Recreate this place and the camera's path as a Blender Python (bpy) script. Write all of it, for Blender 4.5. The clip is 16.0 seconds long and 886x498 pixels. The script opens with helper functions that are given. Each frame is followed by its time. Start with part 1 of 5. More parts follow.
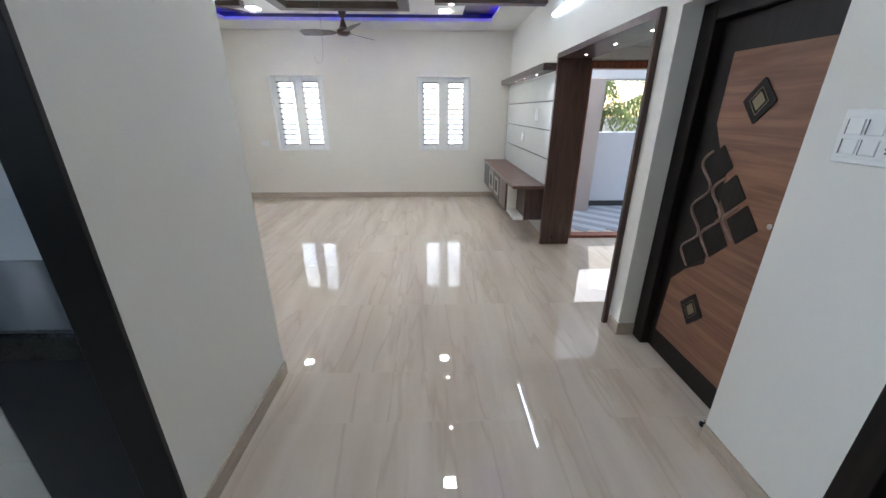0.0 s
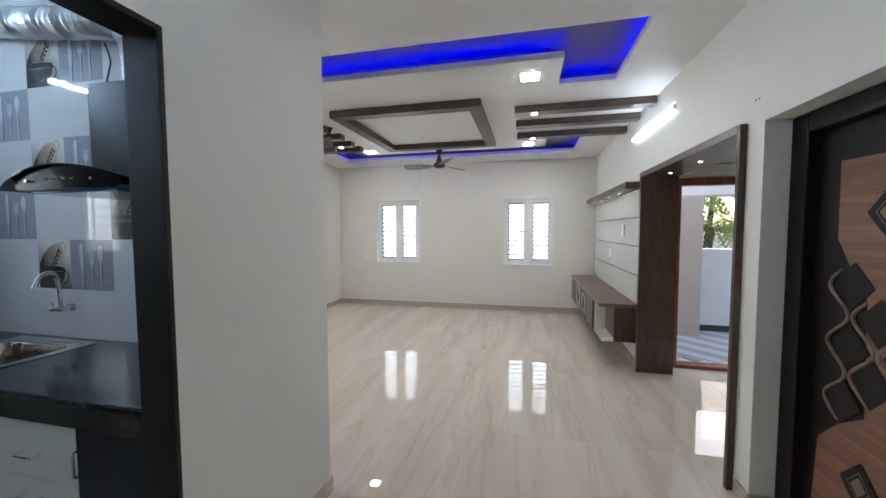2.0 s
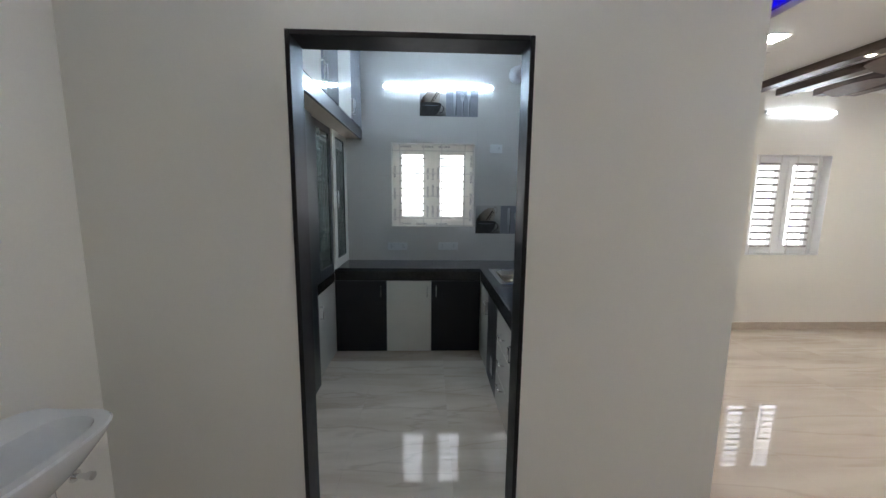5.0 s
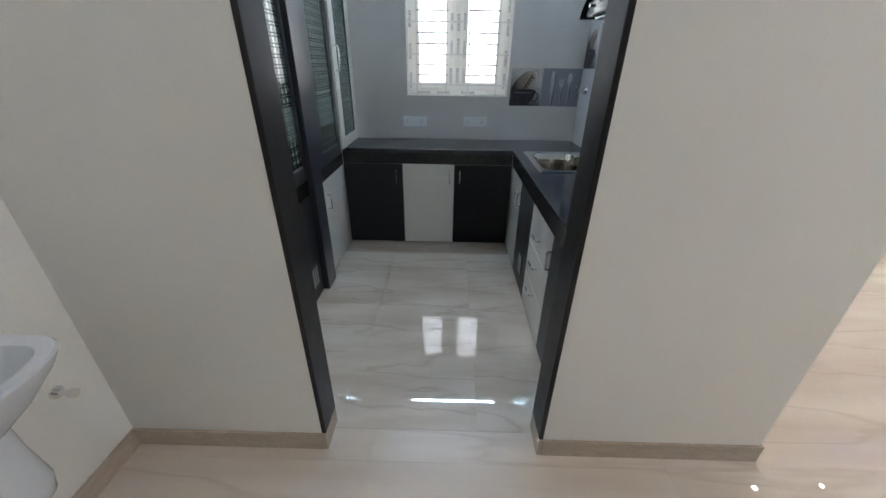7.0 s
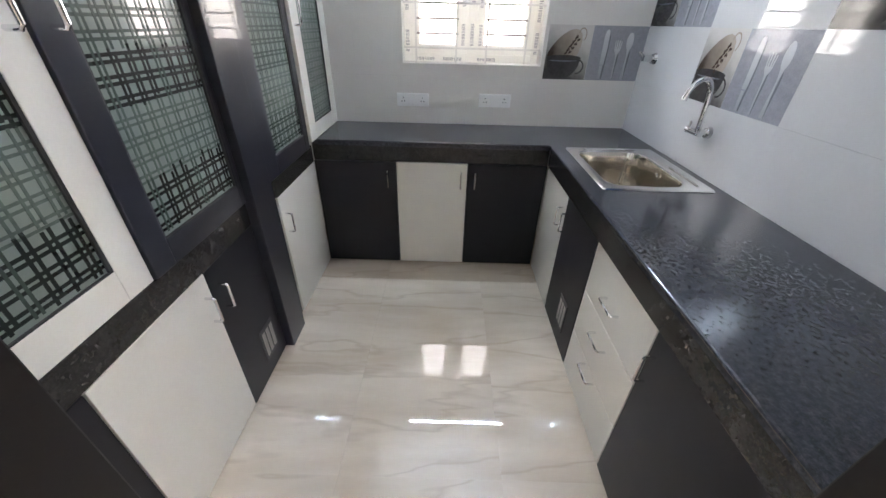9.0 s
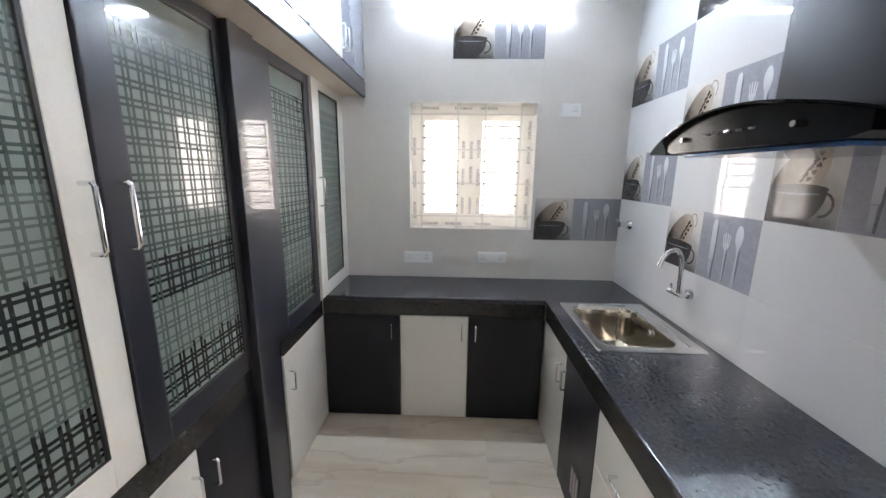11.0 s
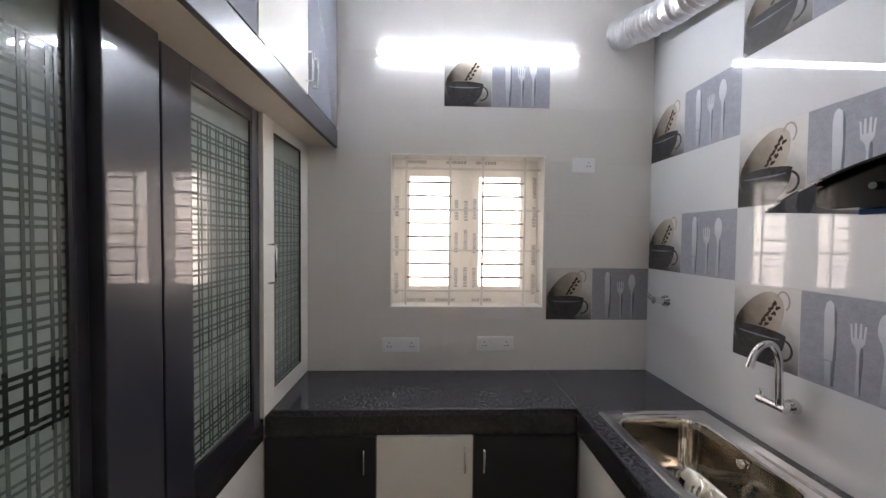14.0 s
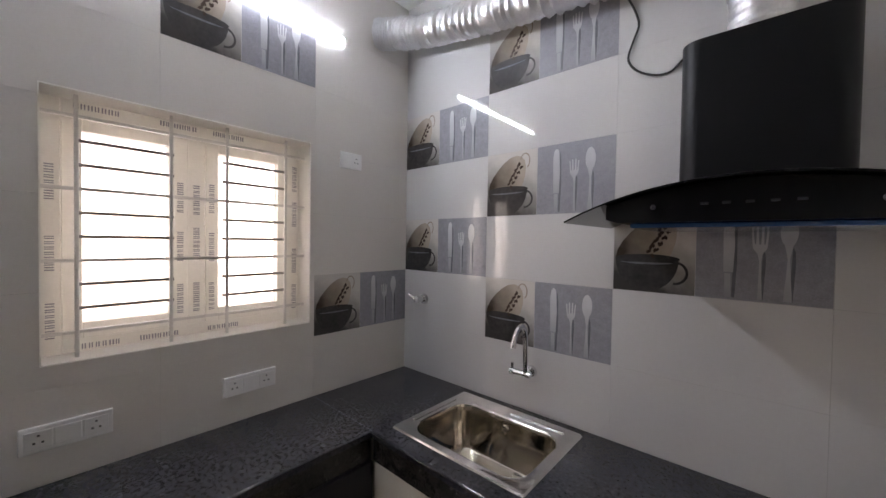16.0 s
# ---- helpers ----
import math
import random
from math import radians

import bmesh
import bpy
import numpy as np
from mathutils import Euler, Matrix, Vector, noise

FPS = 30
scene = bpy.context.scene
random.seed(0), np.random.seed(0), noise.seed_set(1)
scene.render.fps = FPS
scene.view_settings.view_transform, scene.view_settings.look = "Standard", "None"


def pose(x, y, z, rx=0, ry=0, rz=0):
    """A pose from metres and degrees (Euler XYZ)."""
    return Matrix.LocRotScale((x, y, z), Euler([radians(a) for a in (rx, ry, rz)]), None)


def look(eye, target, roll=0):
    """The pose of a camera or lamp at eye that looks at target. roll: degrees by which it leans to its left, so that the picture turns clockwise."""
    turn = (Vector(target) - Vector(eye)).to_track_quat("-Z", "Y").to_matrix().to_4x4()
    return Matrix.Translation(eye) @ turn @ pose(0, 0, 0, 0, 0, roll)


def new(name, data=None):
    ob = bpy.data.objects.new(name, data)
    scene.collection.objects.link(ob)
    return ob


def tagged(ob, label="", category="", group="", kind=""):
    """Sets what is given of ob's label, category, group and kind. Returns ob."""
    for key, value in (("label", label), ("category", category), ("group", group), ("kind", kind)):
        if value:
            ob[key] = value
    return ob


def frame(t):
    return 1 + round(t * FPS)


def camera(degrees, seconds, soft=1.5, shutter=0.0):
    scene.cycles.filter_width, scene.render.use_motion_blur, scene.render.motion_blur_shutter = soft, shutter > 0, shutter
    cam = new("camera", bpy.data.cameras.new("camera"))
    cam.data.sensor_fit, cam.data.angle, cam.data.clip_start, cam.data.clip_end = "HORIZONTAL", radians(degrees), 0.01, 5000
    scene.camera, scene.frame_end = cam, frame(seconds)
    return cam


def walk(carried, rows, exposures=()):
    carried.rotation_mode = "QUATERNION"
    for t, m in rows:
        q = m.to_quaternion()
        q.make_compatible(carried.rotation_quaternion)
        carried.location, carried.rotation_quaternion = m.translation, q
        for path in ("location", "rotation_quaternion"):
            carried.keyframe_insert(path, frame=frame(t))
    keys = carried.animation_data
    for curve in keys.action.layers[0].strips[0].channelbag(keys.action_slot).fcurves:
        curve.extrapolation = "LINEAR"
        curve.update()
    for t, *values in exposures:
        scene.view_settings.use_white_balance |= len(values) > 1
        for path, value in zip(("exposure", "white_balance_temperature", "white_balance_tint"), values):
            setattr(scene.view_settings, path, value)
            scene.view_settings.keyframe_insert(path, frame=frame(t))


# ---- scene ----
cam = camera(101.7, 16.0)

PATH = [
    (0, (0.199, 0.085, 1.493), (0.25, 1.951, 0.776), 0.1),
    (0.5, (0.203, 0.045, 1.5), (0.242, 2.008, 1.12), -0.3),
    (1, (0.209, 0.033, 1.501), (0.245, 2.025, 1.331), -0.2),
    (1.5, (0.249, 0.047, 1.493), (0.176, 2.042, 1.379), -0.4),
    (2, (0.358, 0.119, 1.477), (-0.094, 2.065, 1.366), -0.2),
    (2.5, (0.483, 0.19, 1.475), (-0.517, 1.919, 1.375), -0.1),
    (3, (0.607, 0.29, 1.484), (-0.858, 1.647, 1.38), 0.1),
    (3.5, (0.619, 0.405, 1.465), (-1.178, 1.278, 1.364), 0.1),
    (4, (0.663, 0.545, 1.48), (-1.299, 0.917, 1.381), 0.2),
    (4.2, (0.696, 0.589, 1.492), (-1.287, 0.823, 1.388), 0.3),
    (6.3, (0.576, 0.641, 1.474), (-1.337, 0.594, 0.891), 0.5),
    (6.5, (0.514, 0.642, 1.471), (-1.356, 0.61, 0.762), 0.9),
    (7, (0.256, 0.606, 1.441), (-1.523, 0.578, 0.529), 0.8),
    (7.5, (-0.054, 0.566, 1.388), (-1.78, 0.543, 0.379), 0.8),
    (8, (-0.362, 0.551, 1.36), (-2.051, 0.52, 0.289), 0.8),
    (8.2, (-0.484, 0.538, 1.35), (-2.155, 0.509, 0.252), 1.1),
    (10.3, (-0.646, 0.517, 1.548), (-2.51, 0.49, 0.823), 1.0),
    (10.5, (-0.613, 0.553, 1.542), (-2.515, 0.491, 0.929), 0.7),
    (11, (-0.573, 0.553, 1.579), (-2.53, 0.486, 1.172), 0.7),
    (11.5, (-0.543, 0.553, 1.601), (-2.531, 0.486, 1.39), 0.6),
    (12, (-0.531, 0.559, 1.613), (-2.527, 0.485, 1.511), 0.6),
    (12.5, (-0.606, 0.521, 1.594), (-2.603, 0.454, 1.509), 0.7),
    (13, (-0.858, 0.523, 1.577), (-2.856, 0.447, 1.509), 0.8),
    (13.5, (-1.03, 0.498, 1.579), (-3.028, 0.423, 1.522), 0.7),
    (14, (-1.118, 0.444, 1.586), (-3.116, 0.516, 1.525), 0.6),
    (14.5, (-1.212, 0.383, 1.593), (-3.168, 0.797, 1.528), 0.7),
    (15, (-1.33, 0.31, 1.602), (-3.16, 1.116, 1.553), 0.8),
    (15.5, (-1.437, 0.257, 1.598), (-3.057, 1.43, 1.558), 0.8),
    (16, (-1.528, 0.224, 1.596), (-2.86, 1.715, 1.554), 0.9),
]
walk(cam, [(t, look(eye, target, roll)) for t, eye, target, roll in PATH], [
    (0, 0.52, 5430, 8), (3.0, 0.38, 5780, 8), (4.0, 0.40, 6000, 10), (6.5, 0.61, 5930, 11), (8.0, 1.6, 5850, 12), (8.2, 1.63, 6050, 14), (10.4, 1.9, 6800, 19), (11, 1.65, 6800, 19), (12, 1.17, 7000, 22), (13.5, 1.02, 7250, 24), (16, 0.62, 7550, 27)])

# ---- light ----
world = bpy.data.worlds.new("sky")
scene.world = world
world.use_nodes = True
wn = world.node_tree
sky = wn.nodes.new("ShaderNodeTexSky")
sky.sky_type, sky.sun_disc = "NISHITA", False
sky.sun_elevation, sky.sun_rotation = radians(29.5), radians(21.8)
wn.nodes["Background"].inputs["Strength"].default_value = 0.15
wn.links.new(sky.outputs[0], wn.nodes["Background"].inputs["Color"])
sun_data = bpy.data.lights.new("sun", "SUN")
sun_data.energy, sun_data.angle, sun_data.color = 4.6, radians(0.6), (1, 0.95, 0.87)
sun = new("sun", sun_data)
sun.matrix_world = look((8, 20, 12.2), (0, 0, 0))


def window_sky(name, eye, target, width, height, watts, colour=(1, 0.97, 0.91)):
    """The sky's light in a window's opening; also the fill lamp added above the balcony."""
    data = bpy.data.lights.new(name, "AREA")
    data.shape, data.size, data.size_y, data.energy, data.color = "RECTANGLE", width, height, watts, colour
    ob = new(name, data)
    ob.matrix_world = look(eye, target)
    return ob


KITCHEN_SKY, LIVING_SKY = 17, 21
TUBE, HALLTUBE, COVE, SPOT, PANEL = 116, 52, 24, 48, 168

# ---- materials ----


def material(name, colour, rough=0.5, metal=0.0, spread=0.08, scale=6.0, fine=60.0, bump=0.0, coat=0.0, stretch=(1, 1, 1), emit=0.0, spec=0.5, coat_ior=1.5):
    m = bpy.data.materials.new(name)
    m.use_nodes = True
    n, l = m.node_tree.nodes, m.node_tree.links
    b = n["Principled BSDF"]
    b.inputs["Roughness"].default_value = rough
    b.inputs["Metallic"].default_value = metal
    b.inputs["Coat Weight"].default_value = coat
    b.inputs["Specular IOR Level"].default_value = spec
    b.inputs["Coat Roughness"].default_value = 0.015
    b.inputs["Coat IOR"].default_value = coat_ior
    if emit:
        b.inputs["Base Color"].default_value = (*colour, 1)
        b.inputs["Emission Color"].default_value = (*colour, 1)
        b.inputs["Emission Strength"].default_value = emit
        return m
    pos = n.new("ShaderNodeNewGeometry")
    mapping = n.new("ShaderNodeMapping")
    mapping.inputs["Scale"].default_value = stretch
    l.new(pos.outputs["Position"], mapping.inputs["Vector"])
    big, small = n.new("ShaderNodeTexNoise"), n.new("ShaderNodeTexNoise")
    big.inputs["Scale"].default_value, small.inputs["Scale"].default_value = scale, fine
    big.inputs["Detail"].default_value = 4
    for t in (big, small):
        l.new(mapping.outputs[0], t.inputs["Vector"])
    add = n.new("ShaderNodeMath")
    add.operation = "ADD"
    l.new(big.outputs["Fac"], add.inputs[0])
    l.new(small.outputs["Fac"], add.inputs[1])
    ramp = n.new("ShaderNodeMapRange")
    ramp.inputs["From Min"].default_value, ramp.inputs["From Max"].default_value = 0.6, 1.4
    ramp.inputs["To Min"].default_value, ramp.inputs["To Max"].default_value = 1 - spread, 1 + spread
    l.new(add.outputs[0], ramp.inputs["Value"])
    mul = n.new("ShaderNodeVectorMath")
    mul.operation = "SCALE"
    mul.inputs[0].default_value = colour
    l.new(ramp.outputs[0], mul.inputs["Scale"])
    l.new(mul.outputs[0], b.inputs["Base Color"])
    rr = n.new("ShaderNodeMapRange")
    rr.inputs["To Min"].default_value, rr.inputs["To Max"].default_value = rough * 0.85, min(1, rough * 1.15)
    l.new(big.outputs["Fac"], rr.inputs["Value"])
    l.new(rr.outputs[0], b.inputs["Roughness"])
    if bump:
        bp = n.new("ShaderNodeBump")
        bp.inputs["Strength"].default_value, bp.inputs["Distance"].default_value = bump, 0.004
        l.new(small.outputs["Fac"], bp.inputs["Height"])
        l.new(bp.outputs[0], b.inputs["Normal"])
    return m


def marble_floor(name, base, vein, low=(0.88, 0.84, 0.80), line_weight=0.28, along=(1.35, 0.14, 1)):
    """Polished vitrified tile with long soft veins."""
    m = material(name, base, 0.06, spread=0.03)
    n, l = m.node_tree.nodes, m.node_tree.links
    b = n["Principled BSDF"]
    pos = n.new("ShaderNodeNewGeometry")
    info = n.new("ShaderNodeObjectInfo")
    shift = n.new("ShaderNodeVectorMath")
    shift.operation = "SCALE"
    shift.inputs[0].default_value = (0.1, 0.6, 0)
    l.new(info.outputs["Random"], shift.inputs["Scale"])
    addv = n.new("ShaderNodeVectorMath")
    l.new(pos.outputs["Position"], addv.inputs[0])
    l.new(shift.outputs[0], addv.inputs[1])
    mp = n.new("ShaderNodeMapping")
    mp.inputs["Rotation"].default_value = (0, 0, radians(-9))
    mp.inputs["Scale"].default_value = along
    l.new(addv.outputs[0], mp.inputs["Vector"])
    soft, thin, warp = (n.new("ShaderNodeTexNoise") for _ in range(3))
    soft.inputs["Scale"].default_value, soft.inputs["Detail"].default_value, soft.inputs["Distortion"].default_value = 3.6, 6, 0.2
    thin.inputs["Scale"].default_value, thin.inputs["Detail"].default_value, thin.inputs["Distortion"].default_value = 2.4, 4, 0.15
    for t in (soft, thin):
        l.new(mp.outputs[0], t.inputs["Vector"])
    r1 = n.new("ShaderNodeValToRGB")
    r1.color_ramp.elements[0].position, r1.color_ramp.elements[1].position = 0.32, 0.62
    r1.color_ramp.elements[0].color = (*[c * f for c, f in zip(base, low)], 1)
    r1.color_ramp.elements[1].color = (*[min(1, c * 1.06) for c in base], 1)
    l.new(soft.outputs["Fac"], r1.inputs["Fac"])
    dist = n.new("ShaderNodeMath")
    dist.operation, dist.inputs[1].default_value = "SUBTRACT", 0.5
    l.new(thin.outputs["Fac"], dist.inputs[0])
    ab = n.new("ShaderNodeMath")
    ab.operation = "ABSOLUTE"
    l.new(dist.outputs[0], ab.inputs[0])
    line = n.new("ShaderNodeMapRange")
    line.inputs["From Max"].default_value = 0.02
    line.inputs["To Min"].default_value, line.inputs["To Max"].default_value = line_weight, 0.0
    l.new(ab.outputs[0], line.inputs["Value"])
    mix = n.new("ShaderNodeMix")
    mix.data_type = "RGBA"
    l.new(line.outputs[0], mix.inputs["Factor"])
    l.new(r1.outputs["Color"], mix.inputs["A"])
    mix.inputs["B"].default_value = (*vein, 1)
    l.new(mix.outputs["Result"], b.inputs["Base Color"])
    for link in list(b.inputs["Roughness"].links):
        l.remove(link)
    b.inputs["Roughness"].default_value = 0.008
    b.inputs["Specular IOR Level"].default_value = 0.9
    return m


def wood(name, dark, light, rough=0.35, along=(14, 14, 1.2), spec=0.5):
    m = material(name, light, rough, spec=spec)
    n, l = m.node_tree.nodes, m.node_tree.links
    b = n["Principled BSDF"]
    pos = n.new("ShaderNodeNewGeometry")
    mp = n.new("ShaderNodeMapping")
    mp.inputs["Scale"].default_value = along
    l.new(pos.outputs["Position"], mp.inputs["Vector"])
    t = n.new("ShaderNodeTexNoise")
    t.inputs["Scale"].default_value, t.inputs["Detail"].default_value, t.inputs["Distortion"].default_value = 2.2, 8, 0.8
    l.new(mp.outputs[0], t.inputs["Vector"])
    r = n.new("ShaderNodeValToRGB")
    r.color_ramp.elements[0].position, r.color_ramp.elements[1].position = 0.35, 0.65
    r.color_ramp.elements[0].color, r.color_ramp.elements[1].color = (*dark, 1), (*light, 1)
    l.new(t.outputs["Fac"], r.inputs["Fac"])
    l.new(r.outputs["Color"], b.inputs["Base Color"])
    return m


def granite(name):
    """Polished dark grey granite with fine specks."""
    m = material(name, (0.03, 0.032, 0.038), 0.13, spread=0.2)
    n, l = m.node_tree.nodes, m.node_tree.links
    b = n["Principled BSDF"]
    pos = n.new("ShaderNodeNewGeometry")
    v, c = n.new("ShaderNodeTexNoise"), n.new("ShaderNodeTexNoise")
    v.inputs["Scale"].default_value, v.inputs["Detail"].default_value, v.inputs["Roughness"].default_value = 260, 6, 0.8
    c.inputs["Scale"].default_value, c.inputs["Detail"].default_value = 75, 5
    for t in (v, c):
        l.new(pos.outputs["Position"], t.inputs["Vector"])
    mul = n.new("ShaderNodeMath")
    mul.operation = "MULTIPLY"
    l.new(v.outputs["Fac"], mul.inputs[0])
    l.new(c.outputs["Fac"], mul.inputs[1])
    r = n.new("ShaderNodeValToRGB")
    r.color_ramp.elements[0].position, r.color_ramp.elements[1].position = 0.14, 0.42
    r.color_ramp.elements[0].color, r.color_ramp.elements[1].color = (0.017, 0.018, 0.022, 1), (0.064, 0.068, 0.080, 1)
    l.new(mul.outputs[0], r.inputs["Fac"])
    l.new(r.outputs["Color"], b.inputs["Base Color"])
    return m


PAINT = material("wall_paint", (0.80, 0.785, 0.735), 0.55, spread=0.025, scale=1.2, fine=180, bump=0.05)
CREAMPAINT = material("cream_wall_paint", (0.81, 0.775, 0.70), 0.55, spread=0.025, scale=1.2, fine=180, bump=0.05)
CEIL = material("ceiling_paint", (0.83, 0.82, 0.80), 0.7, spread=0.02, scale=1.0, fine=150, bump=0.03)
FLOOR = marble_floor("marble_tile", (0.655, 0.575, 0.485), (0.40, 0.29, 0.20))
FLOORK = marble_floor("pale_marble_tile", (0.675, 0.595, 0.50), (0.36, 0.28, 0.20), (0.80, 0.76, 0.70), 0.34, (1.5, 0.3, 1))
FLOORB = marble_floor("browner_marble_tile", (0.56, 0.475, 0.385), (0.30, 0.23, 0.17), (0.82, 0.77, 0.71), 0.3, (1.5, 0.3, 1))
SKIRT = material("skirting_tile", (0.50, 0.42, 0.335), 0.15, spread=0.15, scale=9, fine=50, stretch=(1, 1, 4))
GROUT = material("grout", (0.60, 0.525, 0.44), 0.5)
GRANITE = granite("granite")
BLACKSTONE = material("black_granite_frame", (0.026, 0.024, 0.023), 0.2, spread=0.75, scale=38, fine=150)
LINING = material("dark_granite_lining", (0.013, 0.011, 0.011), 0.45, spread=0.12, scale=20, fine=160, spec=0.35)
GREYTILE = material("grey_wall_tile", (0.75, 0.72, 0.68), 0.22, spread=0.03, scale=4, fine=120)
WHITETILE = material("white_wall_tile", (0.61, 0.605, 0.60), 0.02, spread=0.02, scale=3, fine=90, spec=0.85)
DARKLAM = material("dark_grey_laminate", (0.016, 0.0155, 0.020), 0.36, spread=0.1, scale=10, fine=200, spec=0.3)
GREYLAM = material("slate_grey_laminate", (0.020, 0.021, 0.030), 0.3, spread=0.06, scale=6, fine=120, coat=0.6, coat_ior=1.55)
WHITELAM = material("ivory_laminate", (0.83, 0.80, 0.73), 0.2, spread=0.03, scale=5, fine=140, coat=0.3)
LOFTGREY = material("blue_grey_laminate", (0.17, 0.18, 0.215), 0.1, spread=0.05, coat=0.5)
CREAM = material("cream_ply", (0.66, 0.59, 0.50), 0.5, spread=0.05, scale=3, fine=60)
CHROME = material("chrome", (0.8, 0.8, 0.81), 0.08, 1.0, spread=0.03)
STEEL = material("polished_steel", (0.76, 0.75, 0.74), 0.16, 1.0, spread=0.08, scale=12, fine=14, bump=0.25)
BOWL = material("deep_drawn_steel", (0.64, 0.60, 0.54), 0.08, 1.0, spread=0.04, scale=12, fine=8, bump=0.2)
ALU = material("aluminium_foil", (0.80, 0.80, 0.81), 0.36, 1.0, spread=0.08, scale=25, fine=120, bump=0.5)
BLACKMETAL = material("matt_black_metal", (0.004, 0.004, 0.005), 0.42, spread=0.1, spec=0.2)
BLACKGLASS = material("black_glass", (0.006, 0.006, 0.008), 0.03, spread=0.05, spec=0.4)
BLACKPANEL = material("black_control_panel", (0.005, 0.005, 0.006), 0.22, spread=0.05, spec=0.18)
UPVC = material("white_upvc", (0.90, 0.90, 0.89), 0.3, spread=0.02)
TAPED = material("cream_film_tape", (0.95, 0.94, 0.90), 0.35, spread=0.04, scale=20, fine=90)
TAPED_N, TAPED_L = TAPED.node_tree.nodes, TAPED.node_tree.links
thin, blend = TAPED_N.new("ShaderNodeBsdfTranslucent"), TAPED_N.new("ShaderNodeMixShader")
thin.inputs["Color"].default_value = (0.95, 0.93, 0.87, 1)
blend.inputs["Fac"].default_value = 0.24
TAPED_L.new(TAPED_N["Principled BSDF"].outputs[0], blend.inputs[1])
TAPED_L.new(thin.outputs[0], blend.inputs[2])
TAPED_L.new(blend.outputs[0], TAPED_N["Material Output"].inputs["Surface"])
INK = material("blue_grey_ink", (0.36, 0.35, 0.40), 0.5, spread=0.2, scale=60)
# backlit darkness of the pale grill bars put into colour; also plain grey for slots, wire
GRILL = material("grey_steel_and_backlit_bars", (0.34, 0.325, 0.31), 0.4, spread=0.08)
LIGHTGRILL = material("pale_grey_painted_steel", (0.78, 0.77, 0.75), 0.4, spread=0.06)
PLASTIC = material("white_plastic", (0.88, 0.88, 0.87), 0.25, spread=0.015)
SOCKETHOLE = material("socket_hole", (0.10, 0.10, 0.10), 0.6)
CERAMIC = material("white_ceramic", (0.72, 0.74, 0.77), 0.08, spread=0.02, coat=0.5)
BROWN = wood("dark_brown_laminate", (0.045, 0.022, 0.016), (0.085, 0.045, 0.033), 0.3)
BEAM = wood("taupe_brown_laminate", (0.06, 0.042, 0.035), (0.11, 0.08, 0.066), 0.35, (3, 14, 14))
TVTOP = wood("mid_brown_laminate", (0.12, 0.065, 0.05), (0.19, 0.11, 0.085), 0.3, (14, 1.2, 14))
REDWOOD = wood("red_brown_teak", (0.16, 0.045, 0.022), (0.28, 0.09, 0.045), 0.35)
DOORWOOD = wood("teak_veneer", (0.15, 0.064, 0.034), (0.25, 0.118, 0.066), 0.35, (10, 1.0, 16))
DOORLINE = wood("pale_veneer_strip", (0.20, 0.125, 0.10), (0.27, 0.18, 0.145), 0.4, (10, 1.0, 16))
DOORDARK = wood("wenge_veneer", (0.008, 0.006, 0.005), (0.015, 0.010, 0.009), 0.4, spec=0.2)
GOLD = material("brass_inlay", (0.24, 0.20, 0.13), 0.35, 1.0)
PANELWHITE = material("glossy_grey_white_panel", (0.62, 0.64, 0.62), 0.08, spread=0.03, coat=0.5)
DARKLINE = material("dark_groove", (0.03, 0.025, 0.022), 0.5)
TUBEGLOW = material("tube_glow", (0.66, 0.84, 1.0), emit=TUBE)
HALLGLOW = material("hall_tube_glow", (0.9, 0.95, 1.0), emit=HALLTUBE)
ROOMGLOW = material("living_tube_glow", (0.9, 0.95, 1.0), emit=17)
SPOTGLOW = material("spot_glow", (1.0, 0.86, 0.68), emit=SPOT)
PANELGLOW = material("panel_glow", (1.0, 0.935, 0.81), emit=PANEL)
BLUEGLOW = material("blue_led", (0.0, 0.0, 1.0), emit=COVE)
BLUEFILM = material("blue_protective_film", (0.03, 0.10, 0.26), 0.25, spread=0.15, scale=15, coat=0.6)
PARAPET = material("parapet_paint", (0.66, 0.64, 0.65), 0.7, spread=0.04)
PILLAR = material("pinkish_paint", (0.50, 0.42, 0.38), 0.7, spread=0.05)
BARK = material("palm_bark", (0.16, 0.12, 0.085), 0.9, spread=0.3, scale=20)
LEAF = material("palm_leaf", (0.27, 0.31, 0.12), 0.5, spread=0.4, scale=3)
leaf_nodes = LEAF.node_tree
through_leaf, leaf_mix = leaf_nodes.nodes.new("ShaderNodeBsdfTranslucent"), leaf_nodes.nodes.new("ShaderNodeMixShader")
through_leaf.inputs["Color"].default_value = (0.46, 0.50, 0.17, 1)
leaf_mix.inputs[0].default_value = 0.5
leaf_nodes.links.new(leaf_nodes.nodes["Principled BSDF"].outputs[0], leaf_mix.inputs[1])
leaf_nodes.links.new(through_leaf.outputs[0], leaf_mix.inputs[2])
leaf_nodes.links.new(leaf_mix.outputs[0], leaf_nodes.nodes["Material Output"].inputs["Surface"])
SOIL = material("soil", (0.16, 0.13, 0.09), 0.95, spread=0.3, scale=2)
CABLE = material("black_cable", (0.02, 0.02, 0.02), 0.5)

# ---- mesh helpers ----


